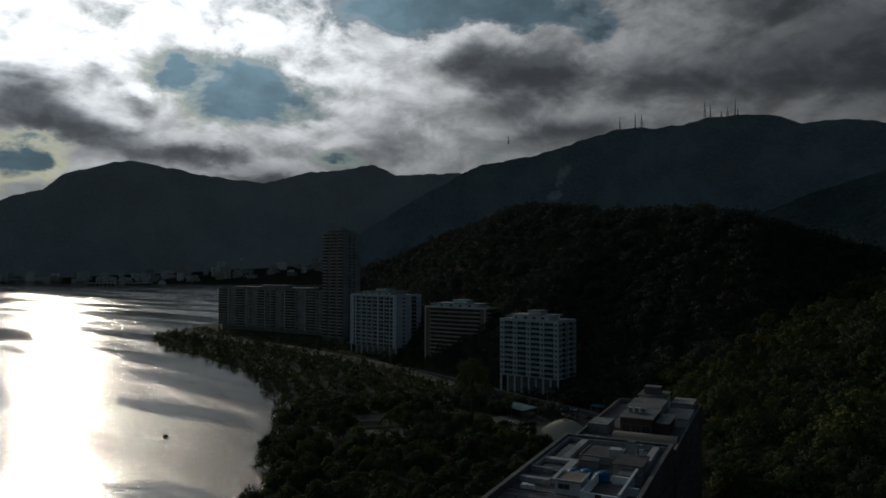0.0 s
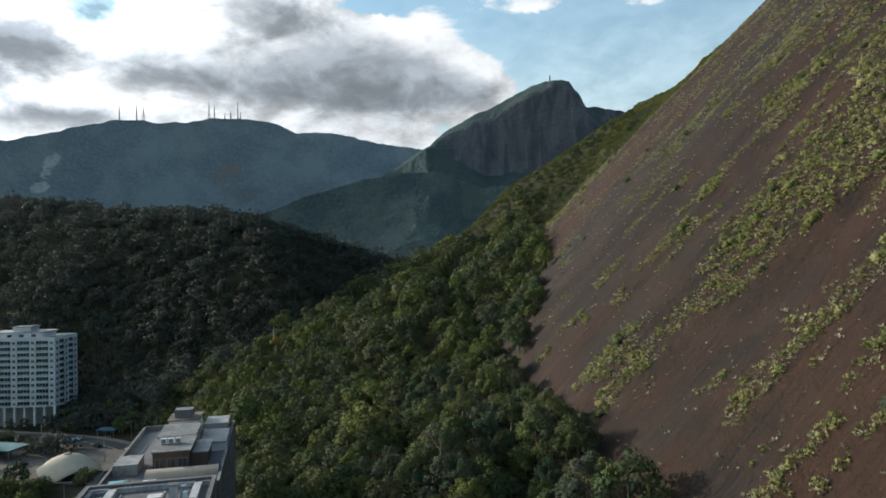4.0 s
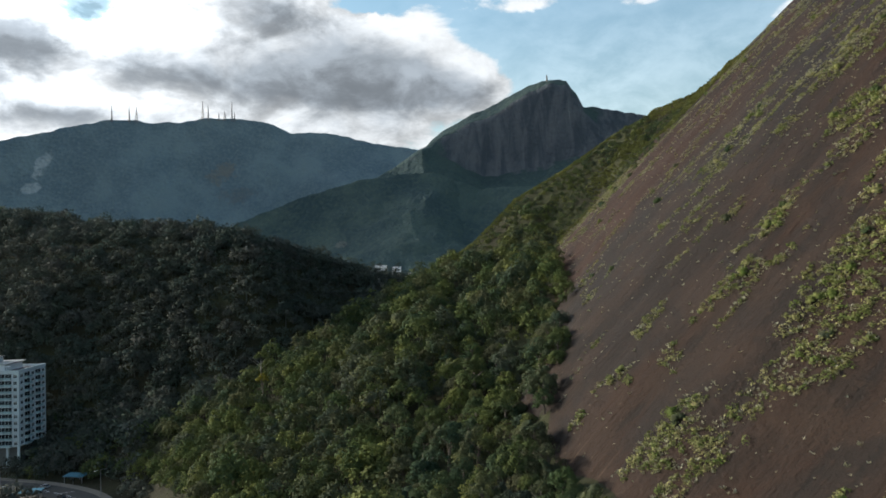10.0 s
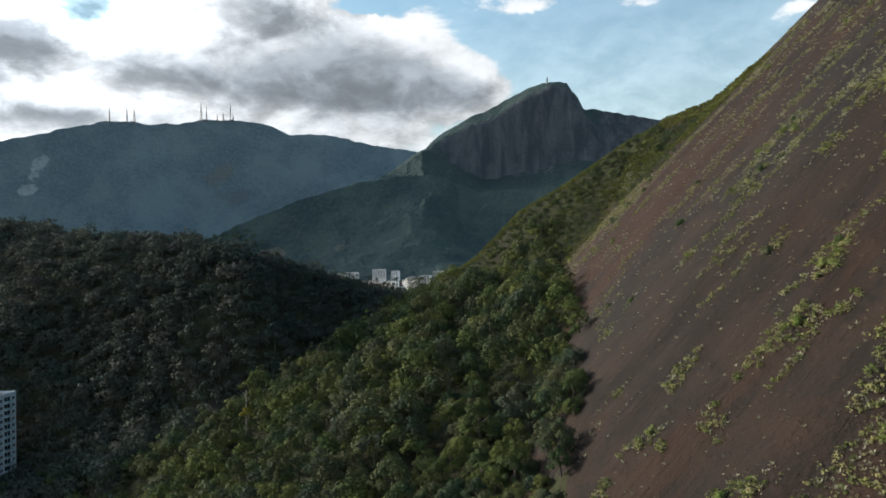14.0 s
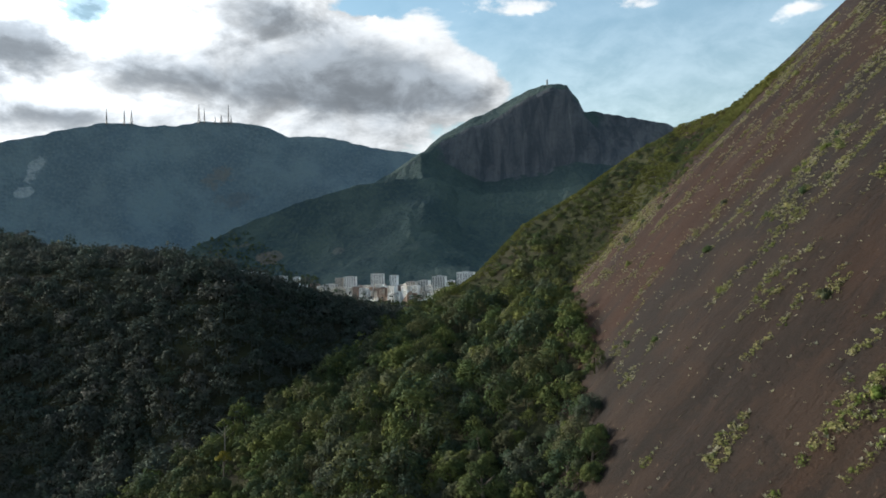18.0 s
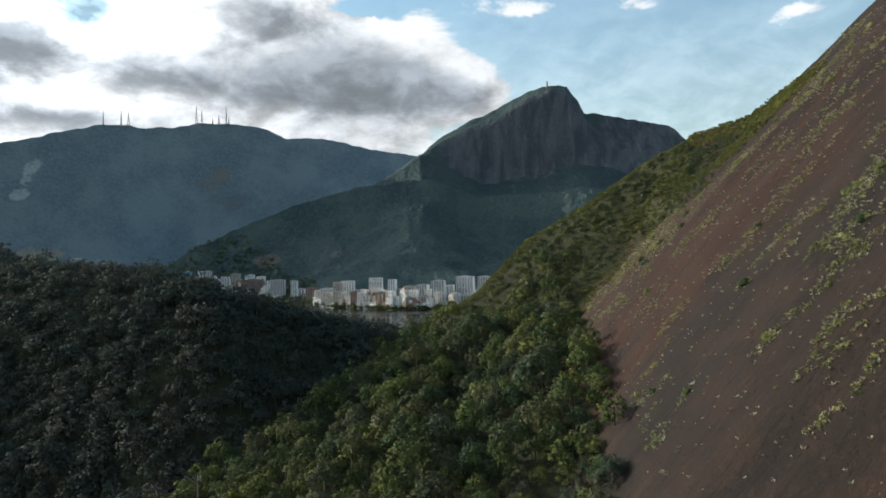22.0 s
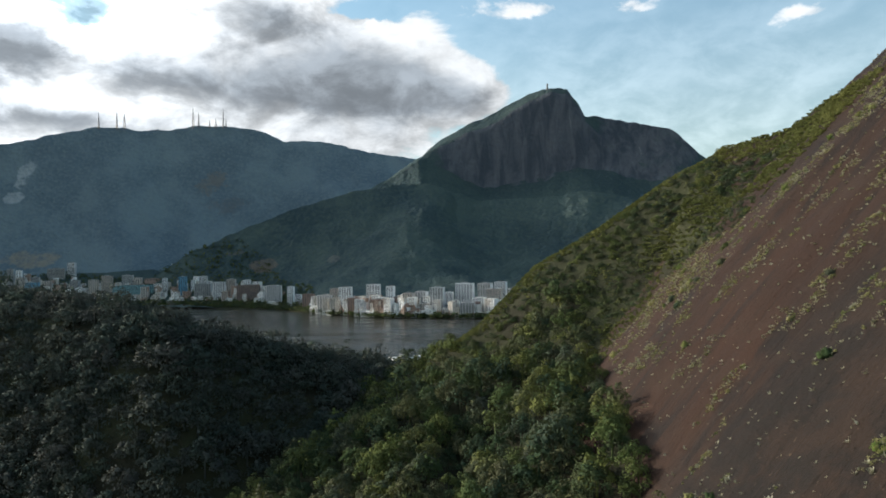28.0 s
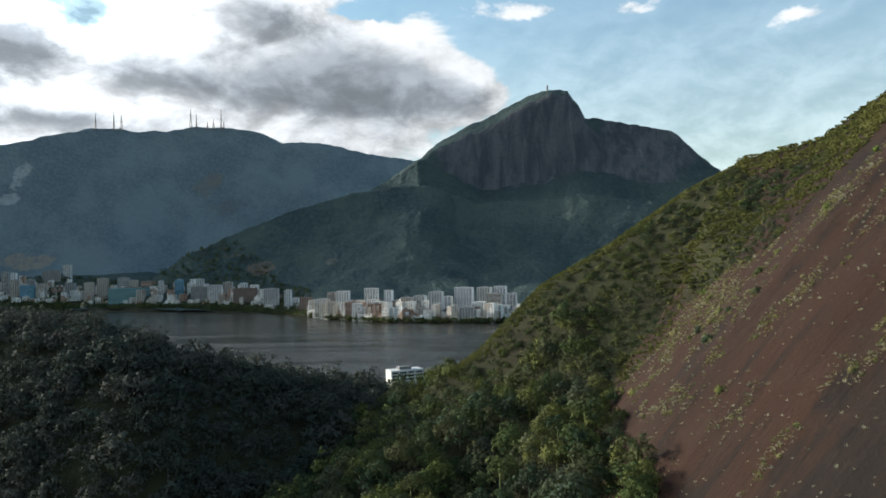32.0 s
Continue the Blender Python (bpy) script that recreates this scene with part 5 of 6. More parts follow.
def build_rooftops():
    """The long building below the flight, seen from above."""
    root = thing("terrace_building", "long apartment building with crowded roof terraces", "building", at=pose(ROOF_AXIS[0], ROOF_AXIS[1], 0, 0, 0, ROOF_AXIS[2]))

    def p(name, items, mats, label="", parent=root):
        return part(name, boxes(name, items, mats), parent, label)

    p("wall", [(-10, 10.4, -52, -6.2, 2, 43.6, 0), (-9.4, 10.8, -6.2, 42, 2, 42.6, 0), (-13.5, -10.004, -52, 44, 2, 33, 1)], [FACADE, GREY])
    p("ledge_roof", [(-13.4, -10.02, -51.9, 43.9, 33.004, 33.2, 0)], [ROOFING])
    p("roof", [(-9.8, 10.2, -51.8, -6.4, 43.6, 43.7, 0), (-9.2, 10.6, -6.0, 41.8, 42.6, 42.7, 0)], [ROOFING])
    p("parapet", [(-10, -9.3, -52, -6.2, 43.7, 44.9, 0), (9.7, 10.4, -52, -6.2, 43.7, 44.9, 0), (-9.3, 9.7, -7.0, -6.2, 43.7, 44.9, 0), (-9.4, -8.9, -6.2, 42, 42.7, 43.7, 0), (10.3, 10.8, -6.2, 42, 42.7, 43.9, 0), (-8.9, 10.3, 41.5, 42, 42.7, 43.9, 0)], [PALE_ROOF])
    # painted beams round the open light wells
    for x0, x1, y0, y1 in ((-9.2, -8.6, -30, -8), (-6.2, -4.9, -22, -7.2), (-8.6, -3.0, -24.2, -22.6), (-8.6, -5.6, -30, -29.2), (-4.2, -2.8, -35, -24.2), (-9.0, -4.2, -36.2, -35), (7.0, 8.2, -20, -7.2), (-9.2, 9.4, -7.9, -7.2)):
        p("beam", [(x0, x1, y0, y1, 43.72, 44.5, 0)], [BEAM])
    for x0, x1, y0, y1 in ((-8.5, -6.3, -22.5, -8), (-8.5, -4.3, -29.1, -24.4)):
        p("skylight", [(x0, x1, y0, y1, 43.72, 43.95, 0)], [GLASS])
    lh = p("stair_house", [(-2.2, 1.6, -39.5, -34.5, 43.7, 45.6, 0)], [WHITE], "whitewashed stair house")
    p("slab", [(-2.4, 1.8, -39.7, -34.3, 45.6, 45.75, 0)], [BEIGE], "stained beige roof slab", lh)
    p("slab_rim", [(-2.45, 1.85, -39.8, -39.5, 45.76, 45.95, 0), (-2.45, -2.2, -39.5, -34.3, 45.76, 45.95, 0), (1.6, 1.85, -39.5, -34.3, 45.76, 45.95, 0)], [BEAM], "", lh)
    part("window", window_mesh(1.6, 0.6, STEEL), lh, m=pose(-0.9, -39.503, 44.6))
    tank = lathe("water_tank", [(0.01, 0), (0.9, 0), (1.02, 0.5), (1.02, 1.15), (1.1, 1.2), (1.08, 1.3), (0.5, 1.6), (0.01, 1.65)], [BLUE], 18)
    for x, y in ((-1.6, -31.0), (0.3, -30.6), (-0.5, -32.4), (3.0, -30.4)):
        part("water_tank", tank, root, "blue plastic water tank", pose(x, y, 43.7))
    # sunken terrace between low white walls
    p("terrace_floor", [(2.4, 7.4, -41, -31.5, 43.72, 43.8, 0)], [ROOFING])
    for x0, x1, y0, y1, z1 in ((2.0, 2.4, -41.4, -31.2, 45.2), (7.4, 7.8, -41.4, -27, 45.4), (2.4, 7.4, -41.4, -41.0, 45.0), (7.8, 9.4, -36, -35.6, 44.9), (4.6, 7.4, -31.5, -31.1, 45.0)):
        p("terrace_wall", [(x0, x1, y0, y1, 43.7, z1, 0)], [WHITE])
    p("terrace_door", [(4.2, 5.1, -41.46, -41.402, 43.7, 45.0, 0)], [WOOD])
    p("machine_room", [(3.6, 8.2, -26.5, -20, 43.7, 45.5, 0), (3.4, 8.4, -26.7, -19.8, 45.5, 45.65, 1)], [BEAM, ROOFING])
    p("machine_annex", [(5.0, 8.6, -30.2, -26.9, 43.7, 44.9, 0), (4.9, 8.7, -30.3, -26.8, 44.9, 45.02, 1)], [GREY, ROOFING])
    p("chimney", [(4.5, 5.6, -18.6, -17.4, 43.7, 47.3, 0), (4.35, 5.75, -18.75, -17.25, 47.3, 47.45, 1)], [BEAM, ROOFING])
    p("chimney", [(6.1, 6.9, -18.4, -17.4, 43.7, 47.0, 0)], [BEAM])
    p("chimney", [(6.6, 7.3, -20.0, -19.2, 45.65, 46.6, 0)], [WHITE])
    lower = p("lower_roof", [(-3.4, 3.2, -21, -12.8, 43.7, 44.8, 0), (-3.2, 3.0, -20.8, -13.0, 44.8, 44.86, 1)], [GREY, ROOFING])
    p("lower_rim", [(-3.4, 3.2, -21, -20.8, 44.8, 45.0, 0), (-3.4, -3.2, -20.8, -12.8, 44.8, 45.0, 0), (3.0, 3.2, -20.8, -12.8, 44.8, 45.0, 0)], [BEAM], "", lower)
    p("hatch", [(-2.2, 0.4, -24.2, -22.2, 43.7, 44.9, 0), (-2.4, 0.6, -24.4, -22.0, 44.9, 45.0, 1)], [GREY, ROOFING])
    p("vent_box", [(1.4, 3.4, -19.4, -17.4, 44.86, 46.0, 0)], [BEAM])
    rb = random.Random(8)
    for k in range(26):
        x, y, w_, d_ = rb.uniform(-8.2, 8.6), rb.uniform(-50, -9), rb.uniform(0.4, 1.3), rb.uniform(0.4, 1.6)
        if (-2.6 < x < 8.5 and -42 < y < -11.5) or (x < -2.6 and y > -36.5):
            continue
        p("roof_box", [(x, x + w_, y, y + d_, 43.7, 43.7 + rb.uniform(0.3, 1.1), 0)], [rb.choice((GREY, BEAM, ROOFING, WHITE))])
    pipe = boxes("pipe", [(-0.07, 0.07, -3.4, 3.4, 0, 0.14, 0)], [STEEL])
    for x, y, a in ((-1, -11, 0), (1.4, -10.2, 90), (4.2, -12, 20), (6.2, -13, 0), (-6, -40, 90), (-7, -46, 0), (0, -45, 90), (4, -46, 10), (-0.5, 24, 0), (7.6, 12, 0), (-6.4, 24, 0)):
        part("pipe", pipe, root, m=pose(x, y, 43.75 if y < -6 else 42.72, 0, 0, a))
    for k in range(6):
        p("roof_edge_strip", [(-9.2 + 0.02, 9.6, -49.5 + 2.2 * k, -49.3 + 2.2 * k, 43.702, 43.78, 0)], [GREY])
    # far half
    ph = p("timber_penthouse", [(-1.8, 4.6, 6, 17, 42.7, 46.4, 0), (4.604, 7.6, 8, 17, 42.7, 45.4, 0)], [WOOD], "dark timber-clad penthouse")
    p("slab", [(-2.1, 4.9, 5.6, 17.4, 46.4, 46.6, 0), (4.92, 7.9, 7.7, 17.4, 45.4, 45.6, 0)], [PALE_ROOF], "", ph)
    for k in range(3):
        part("window", window_mesh(1.5, 1.5, STEEL), ph, m=pose(-0.6 + 2.0 * k, 5.997, 43.6))
    p("upper_house", [(-2.8, 4.2, 19, 30, 42.7, 46.2, 0), (-3.1, 4.5, 18.7, 30.3, 46.2, 46.4, 1)], [CREAM, PALE_ROOF])
    p("plant_room", [(-2.6, 3.6, 32, 40, 42.7, 46.6, 0), (-2.9, 3.9, 31.7, 40.3, 46.6, 46.85, 1)], [WHITE, BEIGE])
    p("dish_rack", [(-1.6, 2.2, 34.0, 34.2, 46.85, 48.6, 0), (-1.6, 2.2, 37.0, 37.2, 46.85, 48.6, 0), (-1.6, 2.2, 34.2, 37.0, 48.5, 48.6, 0)], [STEEL])
    p("side_house", [(5.2, 10.2, 19, 31, 42.7, 44.4, 0)], [WHITE])
    p("glass_roof", [(5.0, 10.3, 18.8, 31.2, 44.4, 44.55, 0)], [PALE_ROOF])
    p("small_house", [(5.0, 9.6, 33, 40.5, 42.7, 45.2, 0), (4.8, 9.8, 32.8, 40.7, 45.2, 45.4, 1)], [GREY, PALE_ROOF])
    ac = boxes("air_conditioner", [(-0.5, 0.5, -0.35, 0.35, 0, 0.95, 0), (-0.36, 0.36, -0.36, -0.352, 0.12, 0.84, 1), (-0.5, 0.5, -0.35, 0.35, -0.12, 0, 1)], [WHITE, GREY])
    for k in range(4):
        part("air_conditioner", ac, root, m=pose(-1.6 + 1.15 * (k % 2), -3.4 + 1.3 * (k // 2), 42.82))
    for k in range(3):
        part("air_conditioner", ac, root, m=pose(-0.6 + 1.3 * k, 11.5, 46.72))
    arc = [(-1.0 + 2.6 * (1 - math.cos(math.pi * j / 12)), 42.9 + 1.6 * math.sin(math.pi * j / 12)) for j in range(13)]
    vv = [(x, y, z) for y, z in arc for x in (-2.2, 10.2)] + [(x, y + (0.08 if y < 1.6 else -0.08), z - 0.12) for y, z in arc for x in (-2.2, 10.2)]
    vf = [(2 * k, 2 * k + 1, 2 * k + 3, 2 * k + 2) for k in range(12)] + [(26 + 2 * k + 2, 26 + 2 * k + 3, 26 + 2 * k + 1, 26 + 2 * k) for k in range(12)]
    vf += [(2 * k + e, 2 * k + 2 + e, 28 + 2 * k + e, 26 + 2 * k + e) for k in range(12) for e in (0, 1)] + [(0, 1, 27, 26), (24, 25, 51, 50)]
    part("vaulted_awning", mesh_of("vaulted_awning", vv, vf, [BEIGE]), root)
    for k in range(2):
        p("awning_wall", [(-2.16 + 12.2 * k, -2.04 + 12.2 * k, -0.6, 3.8, 42.71, 43.9, 0)], [GREY])
    p("pool_rim", [(-8.4, -4.6, -1.6, 1.2, 42.7, 43.3, 0)], [PAVING])
    p("pool_water", [(-8.0, -5.0, -1.2, 0.8, 43.304, 43.36, 0)], [POOL], "turquoise plunge pool")
    v, f = crown(np.random.default_rng(5), 9, 260, 0.18, 0.25)
    part("planter_hedge", mesh_of("planter_hedge", moved(v, np.array([4.0, 1.3, 2.2])), f, [LEAF], True), root, m=pose(-4.8, -5.3, 43.0))
    p("ledge_house", [(-8.6, -4.4, 6, 13, 42.7, 44.6, 0)], [PALE_ROOF])
    win = [window_mesh(1.6, 1.3, STEEL), balcony_mesh(3.2, 3.0, CREAM, PALE_ROOF)]
    for st in range(4):
        for k in range(14):
            part("window", win[0], root, m=pose(10.404 if k < 7 else 10.804, -49 + 6.2 * k, 40 - 3 * st - 0.6, 0, 0, 90))
    return root


build_rooftops()


def build_shell():
    """The thin concrete shell on three feet."""
    root = thing("shell_pavilion", "yellowish concrete shell pavilion on three feet", "pavilion", at=pose(-136, 267, land(-136, 267), 0, 0, 25))
    n_r, n_a, R = 12, 48, 11.5
    v, f = [], []
    for layer, drop in ((0, 0.0), (1, 0.35)):
        for i in range(n_r + 1):
            for j in range(n_a):
                q, a = 0.06 + 0.94 * i / n_r, 2 * math.pi * j / n_a
                arch = abs(math.sin(1.5 * a))
                z = 8.0 * (1 - q**2.1) + 3.6 * q**3 * arch - drop
                v.append((R * q * (1 - 0.12 * arch * q) * math.cos(a), R * q * (1 - 0.12 * arch * q) * math.sin(a), z + 0.3))
        o = layer * (n_r + 1) * n_a
        for i in range(n_r):
            for j in range(n_a):
                quad = (o + i * n_a + j, o + (i + 1) * n_a + j, o + (i + 1) * n_a + (j + 1) % n_a, o + i * n_a + (j + 1) % n_a)
                f.append(quad if layer == 0 else quad[::-1])
    o = (n_r + 1) * n_a
    f += [(n_r * n_a + j, o + n_r * n_a + j, o + n_r * n_a + (j + 1) % n_a, n_r * n_a + (j + 1) % n_a) for j in range(n_a)]
    part("shell", mesh_of("shell", v, f, [SHELL], True), root)
    part("oculus_cap", lathe("oculus_cap", [(0.01, 8.6), (1.3, 8.5), (1.4, 8.25), (0.75, 8.2)], [BROWN], 20), root, "rusty brown cap")
    part("floor", lathe("floor", [(0.01, 0.25), (8.0, 0.2), (8.0, -0.6)], [PAVING], 28, False), root)


build_shell()


def canopy(label, x, y, turn, w, d, h, mat):
    g = float(land(x, y))
    root = thing("shelter", label, "shelter", at=pose(x, y, g, 0, 0, turn))
    part("roof", boxes("roof", [(-w / 2, w / 2, -d / 2, d / 2, h, h + 0.22, 0)], [mat]), root, m=pose(0, 0, 0, 3, 0, 0))
    leg = boxes("post", [(-0.12, 0.12, -0.12, 0.12, -0.5, h + 0.02, 0)], [STEEL])
    for sx in (-1, 0, 1):
        for sy in (-1, 1):
            part("post", leg, root, m=pose(sx * w * 0.44, sy * d * 0.42, 0))
    beam = boxes("edge_beam", [(-w / 2, w / 2, -0.1, 0.1, h - 0.35, h - 0.05, 0)], [STEEL])
    for sy in (-1, 1):
        part("edge_beam", beam, root, m=pose(0, sy * d * 0.45, 0))


canopy("flat teal canopy over a forecourt", -178, 296, -18, 19, 10, 4.4, TEAL)
canopy("small blue awning over a stall", -158, 309, 8, 10, 6, 3.2, AWNING)
canopy("blue awning beside the road", -150, 330, -10, 9, 5, 3.0, AWNING)
canopy("pale shelter below the wooded hill", -129, 343, 20, 11, 7, 3.6, PALE_ROOF)


def ribbon(line, half, lift, samples=140):
    """A strip along a smoothed polyline, laid on the ground."""
    pts = np.array([(x, y) for x, y, _ in line], float)
    for _ in range(3):
        q = [pts[0]]
        for a, b in zip(pts[:-1], pts[1:]):
            q += [0.75 * a + 0.25 * b, 0.25 * a + 0.75 * b]
        pts = np.array(q + [pts[-1]])
    t = np.gradient(pts, axis=0)
    t /= np.linalg.norm(t, axis=1, keepdims=True)
    nrm = np.stack([-t[:, 1], t[:, 0]], 1)
    return pts, nrm


def strip_mesh(name, pts, nrm, o0, o1, lift, thick, mat):
    a, b = pts + nrm * o0, pts + nrm * o1
    g = np.maximum(land(pts[:, 0], pts[:, 1]), np.maximum(land(a[:, 0], a[:, 1]), land(b[:, 0], b[:, 1]))) + lift
    k = len(pts)
    v = np.concatenate([np.c_[a, g], np.c_[b, g], np.c_[a, g - thick], np.c_[b, g - thick]])
    f = []
    for i in range(k - 1):
        f += [(i, k + i, k + i + 1, i + 1), (2 * k + i, i, i + 1, 2 * k + i + 1), (k + i, 3 * k + i, 3 * k + i + 1, k + i + 1)]
    return mesh_of(name, v, f, [mat])


pts, nrm = ribbon(STREET, 6, 0.1)
thing("road", "worn asphalt road curving below the hill", "road", kind="structure", me=strip_mesh("road", pts, nrm, -6.5, 6.5, 0.12, 1.5, ASPHALT))
thing("pavement_left", "pale pavement with kerb beside the road", "pavement", kind="structure", me=strip_mesh("pavement_left", pts, nrm, 6.5, 9.5, 0.27, 1.6, PAVING))
thing("pavement_right", "pale pavement with kerb beside the road", "pavement", kind="structure", me=strip_mesh("pavement_right", pts, nrm, -9.5, -6.5, 0.27, 1.6, PAVING))
mark = thing("lane_markings", "worn white lane dashes on the asphalt", "marking", kind="structure")
for k in range(6, len(pts) - 8, 1):
    d0 = pts[k]
    ang = math.degrees(math.atan2(*(nrm[k][::-1]))) - 90
    part("dash", bpy.data.meshes.get("dash") or boxes("dash", [(-1.6, 1.6, -0.08, 0.08, 0, 0.01, 0)], [WHITE]), mark, m=pose(d0[0], d0[1], float(land(d0[0], d0[1])) + 0.16, 0, 0, ang))


def patch(name, label, cat, x, y, turn, w, d, mat, lift=0.16):
    g = float(max(land(x, y), land(x + w / 3, y), land(x - w / 3, y)))
    thing(name, label, cat, kind="structure", at=pose(x, y, g, 0, 0, turn), me=boxes(name, [(-w / 2, w / 2, -d / 2, d / 2, -1.0, lift, 0)], [mat]))


patch("forecourt", "dusty paved forecourt around the pavilion", "pavement", -152, 285, -15, 62, 44, PAVING, 0.10)
patch("court_1", "grey sports court in the park", "court", -206, 223, 50, 30, 20, PAVING, 0.22)
patch("court_2", "sandy clearing in the park", "court", -232, 246, 50, 24, 16, PAVING, 0.18)
patch("court_3", "worn sports court in the park", "court", -246, 214, 50, 26, 16, PAVING, 0.2)


def fence(x, y, turn, w, d):
    g = float(land(x, y))
    root = thing("court_fence", "low pale wall around a sports court", "fence", at=pose(x, y, g, 0, 0, turn))
    for a, b, c, e in ((-w / 2, w / 2, -d / 2 - 0.2, -d / 2), (-w / 2, w / 2, d / 2, d / 2 + 0.2), (-w / 2 - 0.2, -w / 2, -d / 2, d / 2), (w / 2, w / 2 + 0.2, -d / 2, d / 2)):
        part("wall_panel", boxes("wall_panel", [(a, b, c, e, -0.5, 1.3, 0)], [BEIGE]), root)


fence(-206, 223, 50, 32, 22)
fence(-246, 214, 50, 28, 18)


def make_car(paint):
    root = thing("car", {0: "white", 1: "black", 2: "silver"}[paint] + " car parked or waiting on the road", "car", "cars on the road")
    mat = CAR_PAINTS[paint]
    part("body", boxes("body", [(-2.1, 2.1, -0.86, 0.86, 0.3, 0.85, 0), (-2.15, -2.1, -0.8, 0.8, 0.35, 0.7, 0), (2.1, 2.18, -0.8, 0.8, 0.35, 0.7, 0)], [mat]), root)
    me = boxes("cabin", [(-1.35, 0.85, -0.76, 0.76, 0.85, 1.4, 0)], [GLASS])
    co = np.array([v.co[:] for v in me.vertices])
    co[4:, 0] *= 0.72
    co[4:, 1] *= 0.86
    me.vertices.foreach_set("co", co.astype(np.float32).ravel())
    part("cabin", me, root)
    part("roof", boxes("roof", [(-0.98, 0.62, -0.66, 0.66, 1.4, 1.45, 0)], [mat]), root)
    wheel = lathe("wheel", [(0.01, -0.1), (0.2, -0.1), (0.32, -0.09), (0.34, 0), (0.32, 0.09), (0.2, 0.1), (0.01, 0.1)], [TYRE], 14)
    for sx in (-1.3, 1.3):
        for sy in (-0.8, 0.8):
            part("wheel", wheel, root, m=pose(sx, sy, 0.34, 90, 0, 0))
    return root


def place_cars():
    r = random.Random(4)
    proto = [make_car(k) for k in range(3)]
    spots = [(18, -3), (22, 3), (25, -3), (27, 3.2), (29, -3), (32, 3), (36, -3), (40, 3), (44, -3), (48, 3), (13, 3)]
    for i, (k, off) in enumerate(spots):
        q = pts[k] + nrm[k] * off
        ang = math.degrees(math.atan2(nrm[k][1], nrm[k][0])) - 90
        m = pose(q[0], q[1], float(max(land(*pts[k]), land(*q))) + 0.13, 0, 0, ang)
        if i < 3:
            proto[i].matrix_world = m
        else:
            copy_thing(proto[i % 3], m)
    for i in range(6):
        x, y = -170 + 9 * i, 276 + (i % 3) * 5
        copy_thing(proto[i % 3], pose(x, y, float(max(land(-152, 285), land(-152 + 62 / 3, 285), land(-152 - 62 / 3, 285))) + 0.11, 0, 0, 60 + 10 * i))


place_cars()


def street_lamp():
    root = thing("street_lamp", "tall grey street lamp with a double arm", "lamp", "street lamps")
    part("pole", lathe("pole", [(0.16, -0.5), (0.14, 3), (0.07, 10), (0.01, 10.05)], [STEEL], 8), root)
    part("arm", boxes("arm", [(-1.7, 1.7, -0.05, 0.05, 9.85, 9.95, 0)], [STEEL]), root)
    head = boxes("lamp_head", [(-0.45, 0.45, -0.17, 0.17, 9.7, 9.86, 0), (-0.4, 0.4, -0.13, 0.13, 9.66, 9.7, 1)], [PALE_ROOF, GLASS])
    for sx in (-1.9, 1.9):
        part("lamp_head", head, root, m=pose(sx, 0, 0))
    return root


lamp = street_lamp()
for k, idx in enumerate((12, 17, 23, 28, 33, 38, 46)):
    q = pts[idx] + nrm[idx] * (-7.6 if k % 2 else 7.6)
    m = pose(q[0], q[1], float(land(*q)) + 0.2, 0, 0, math.degrees(math.atan2(nrm[idx][1], nrm[idx][0])))
    if k:
        copy_thing(lamp, m)
    else:
        lamp.matrix_world = m

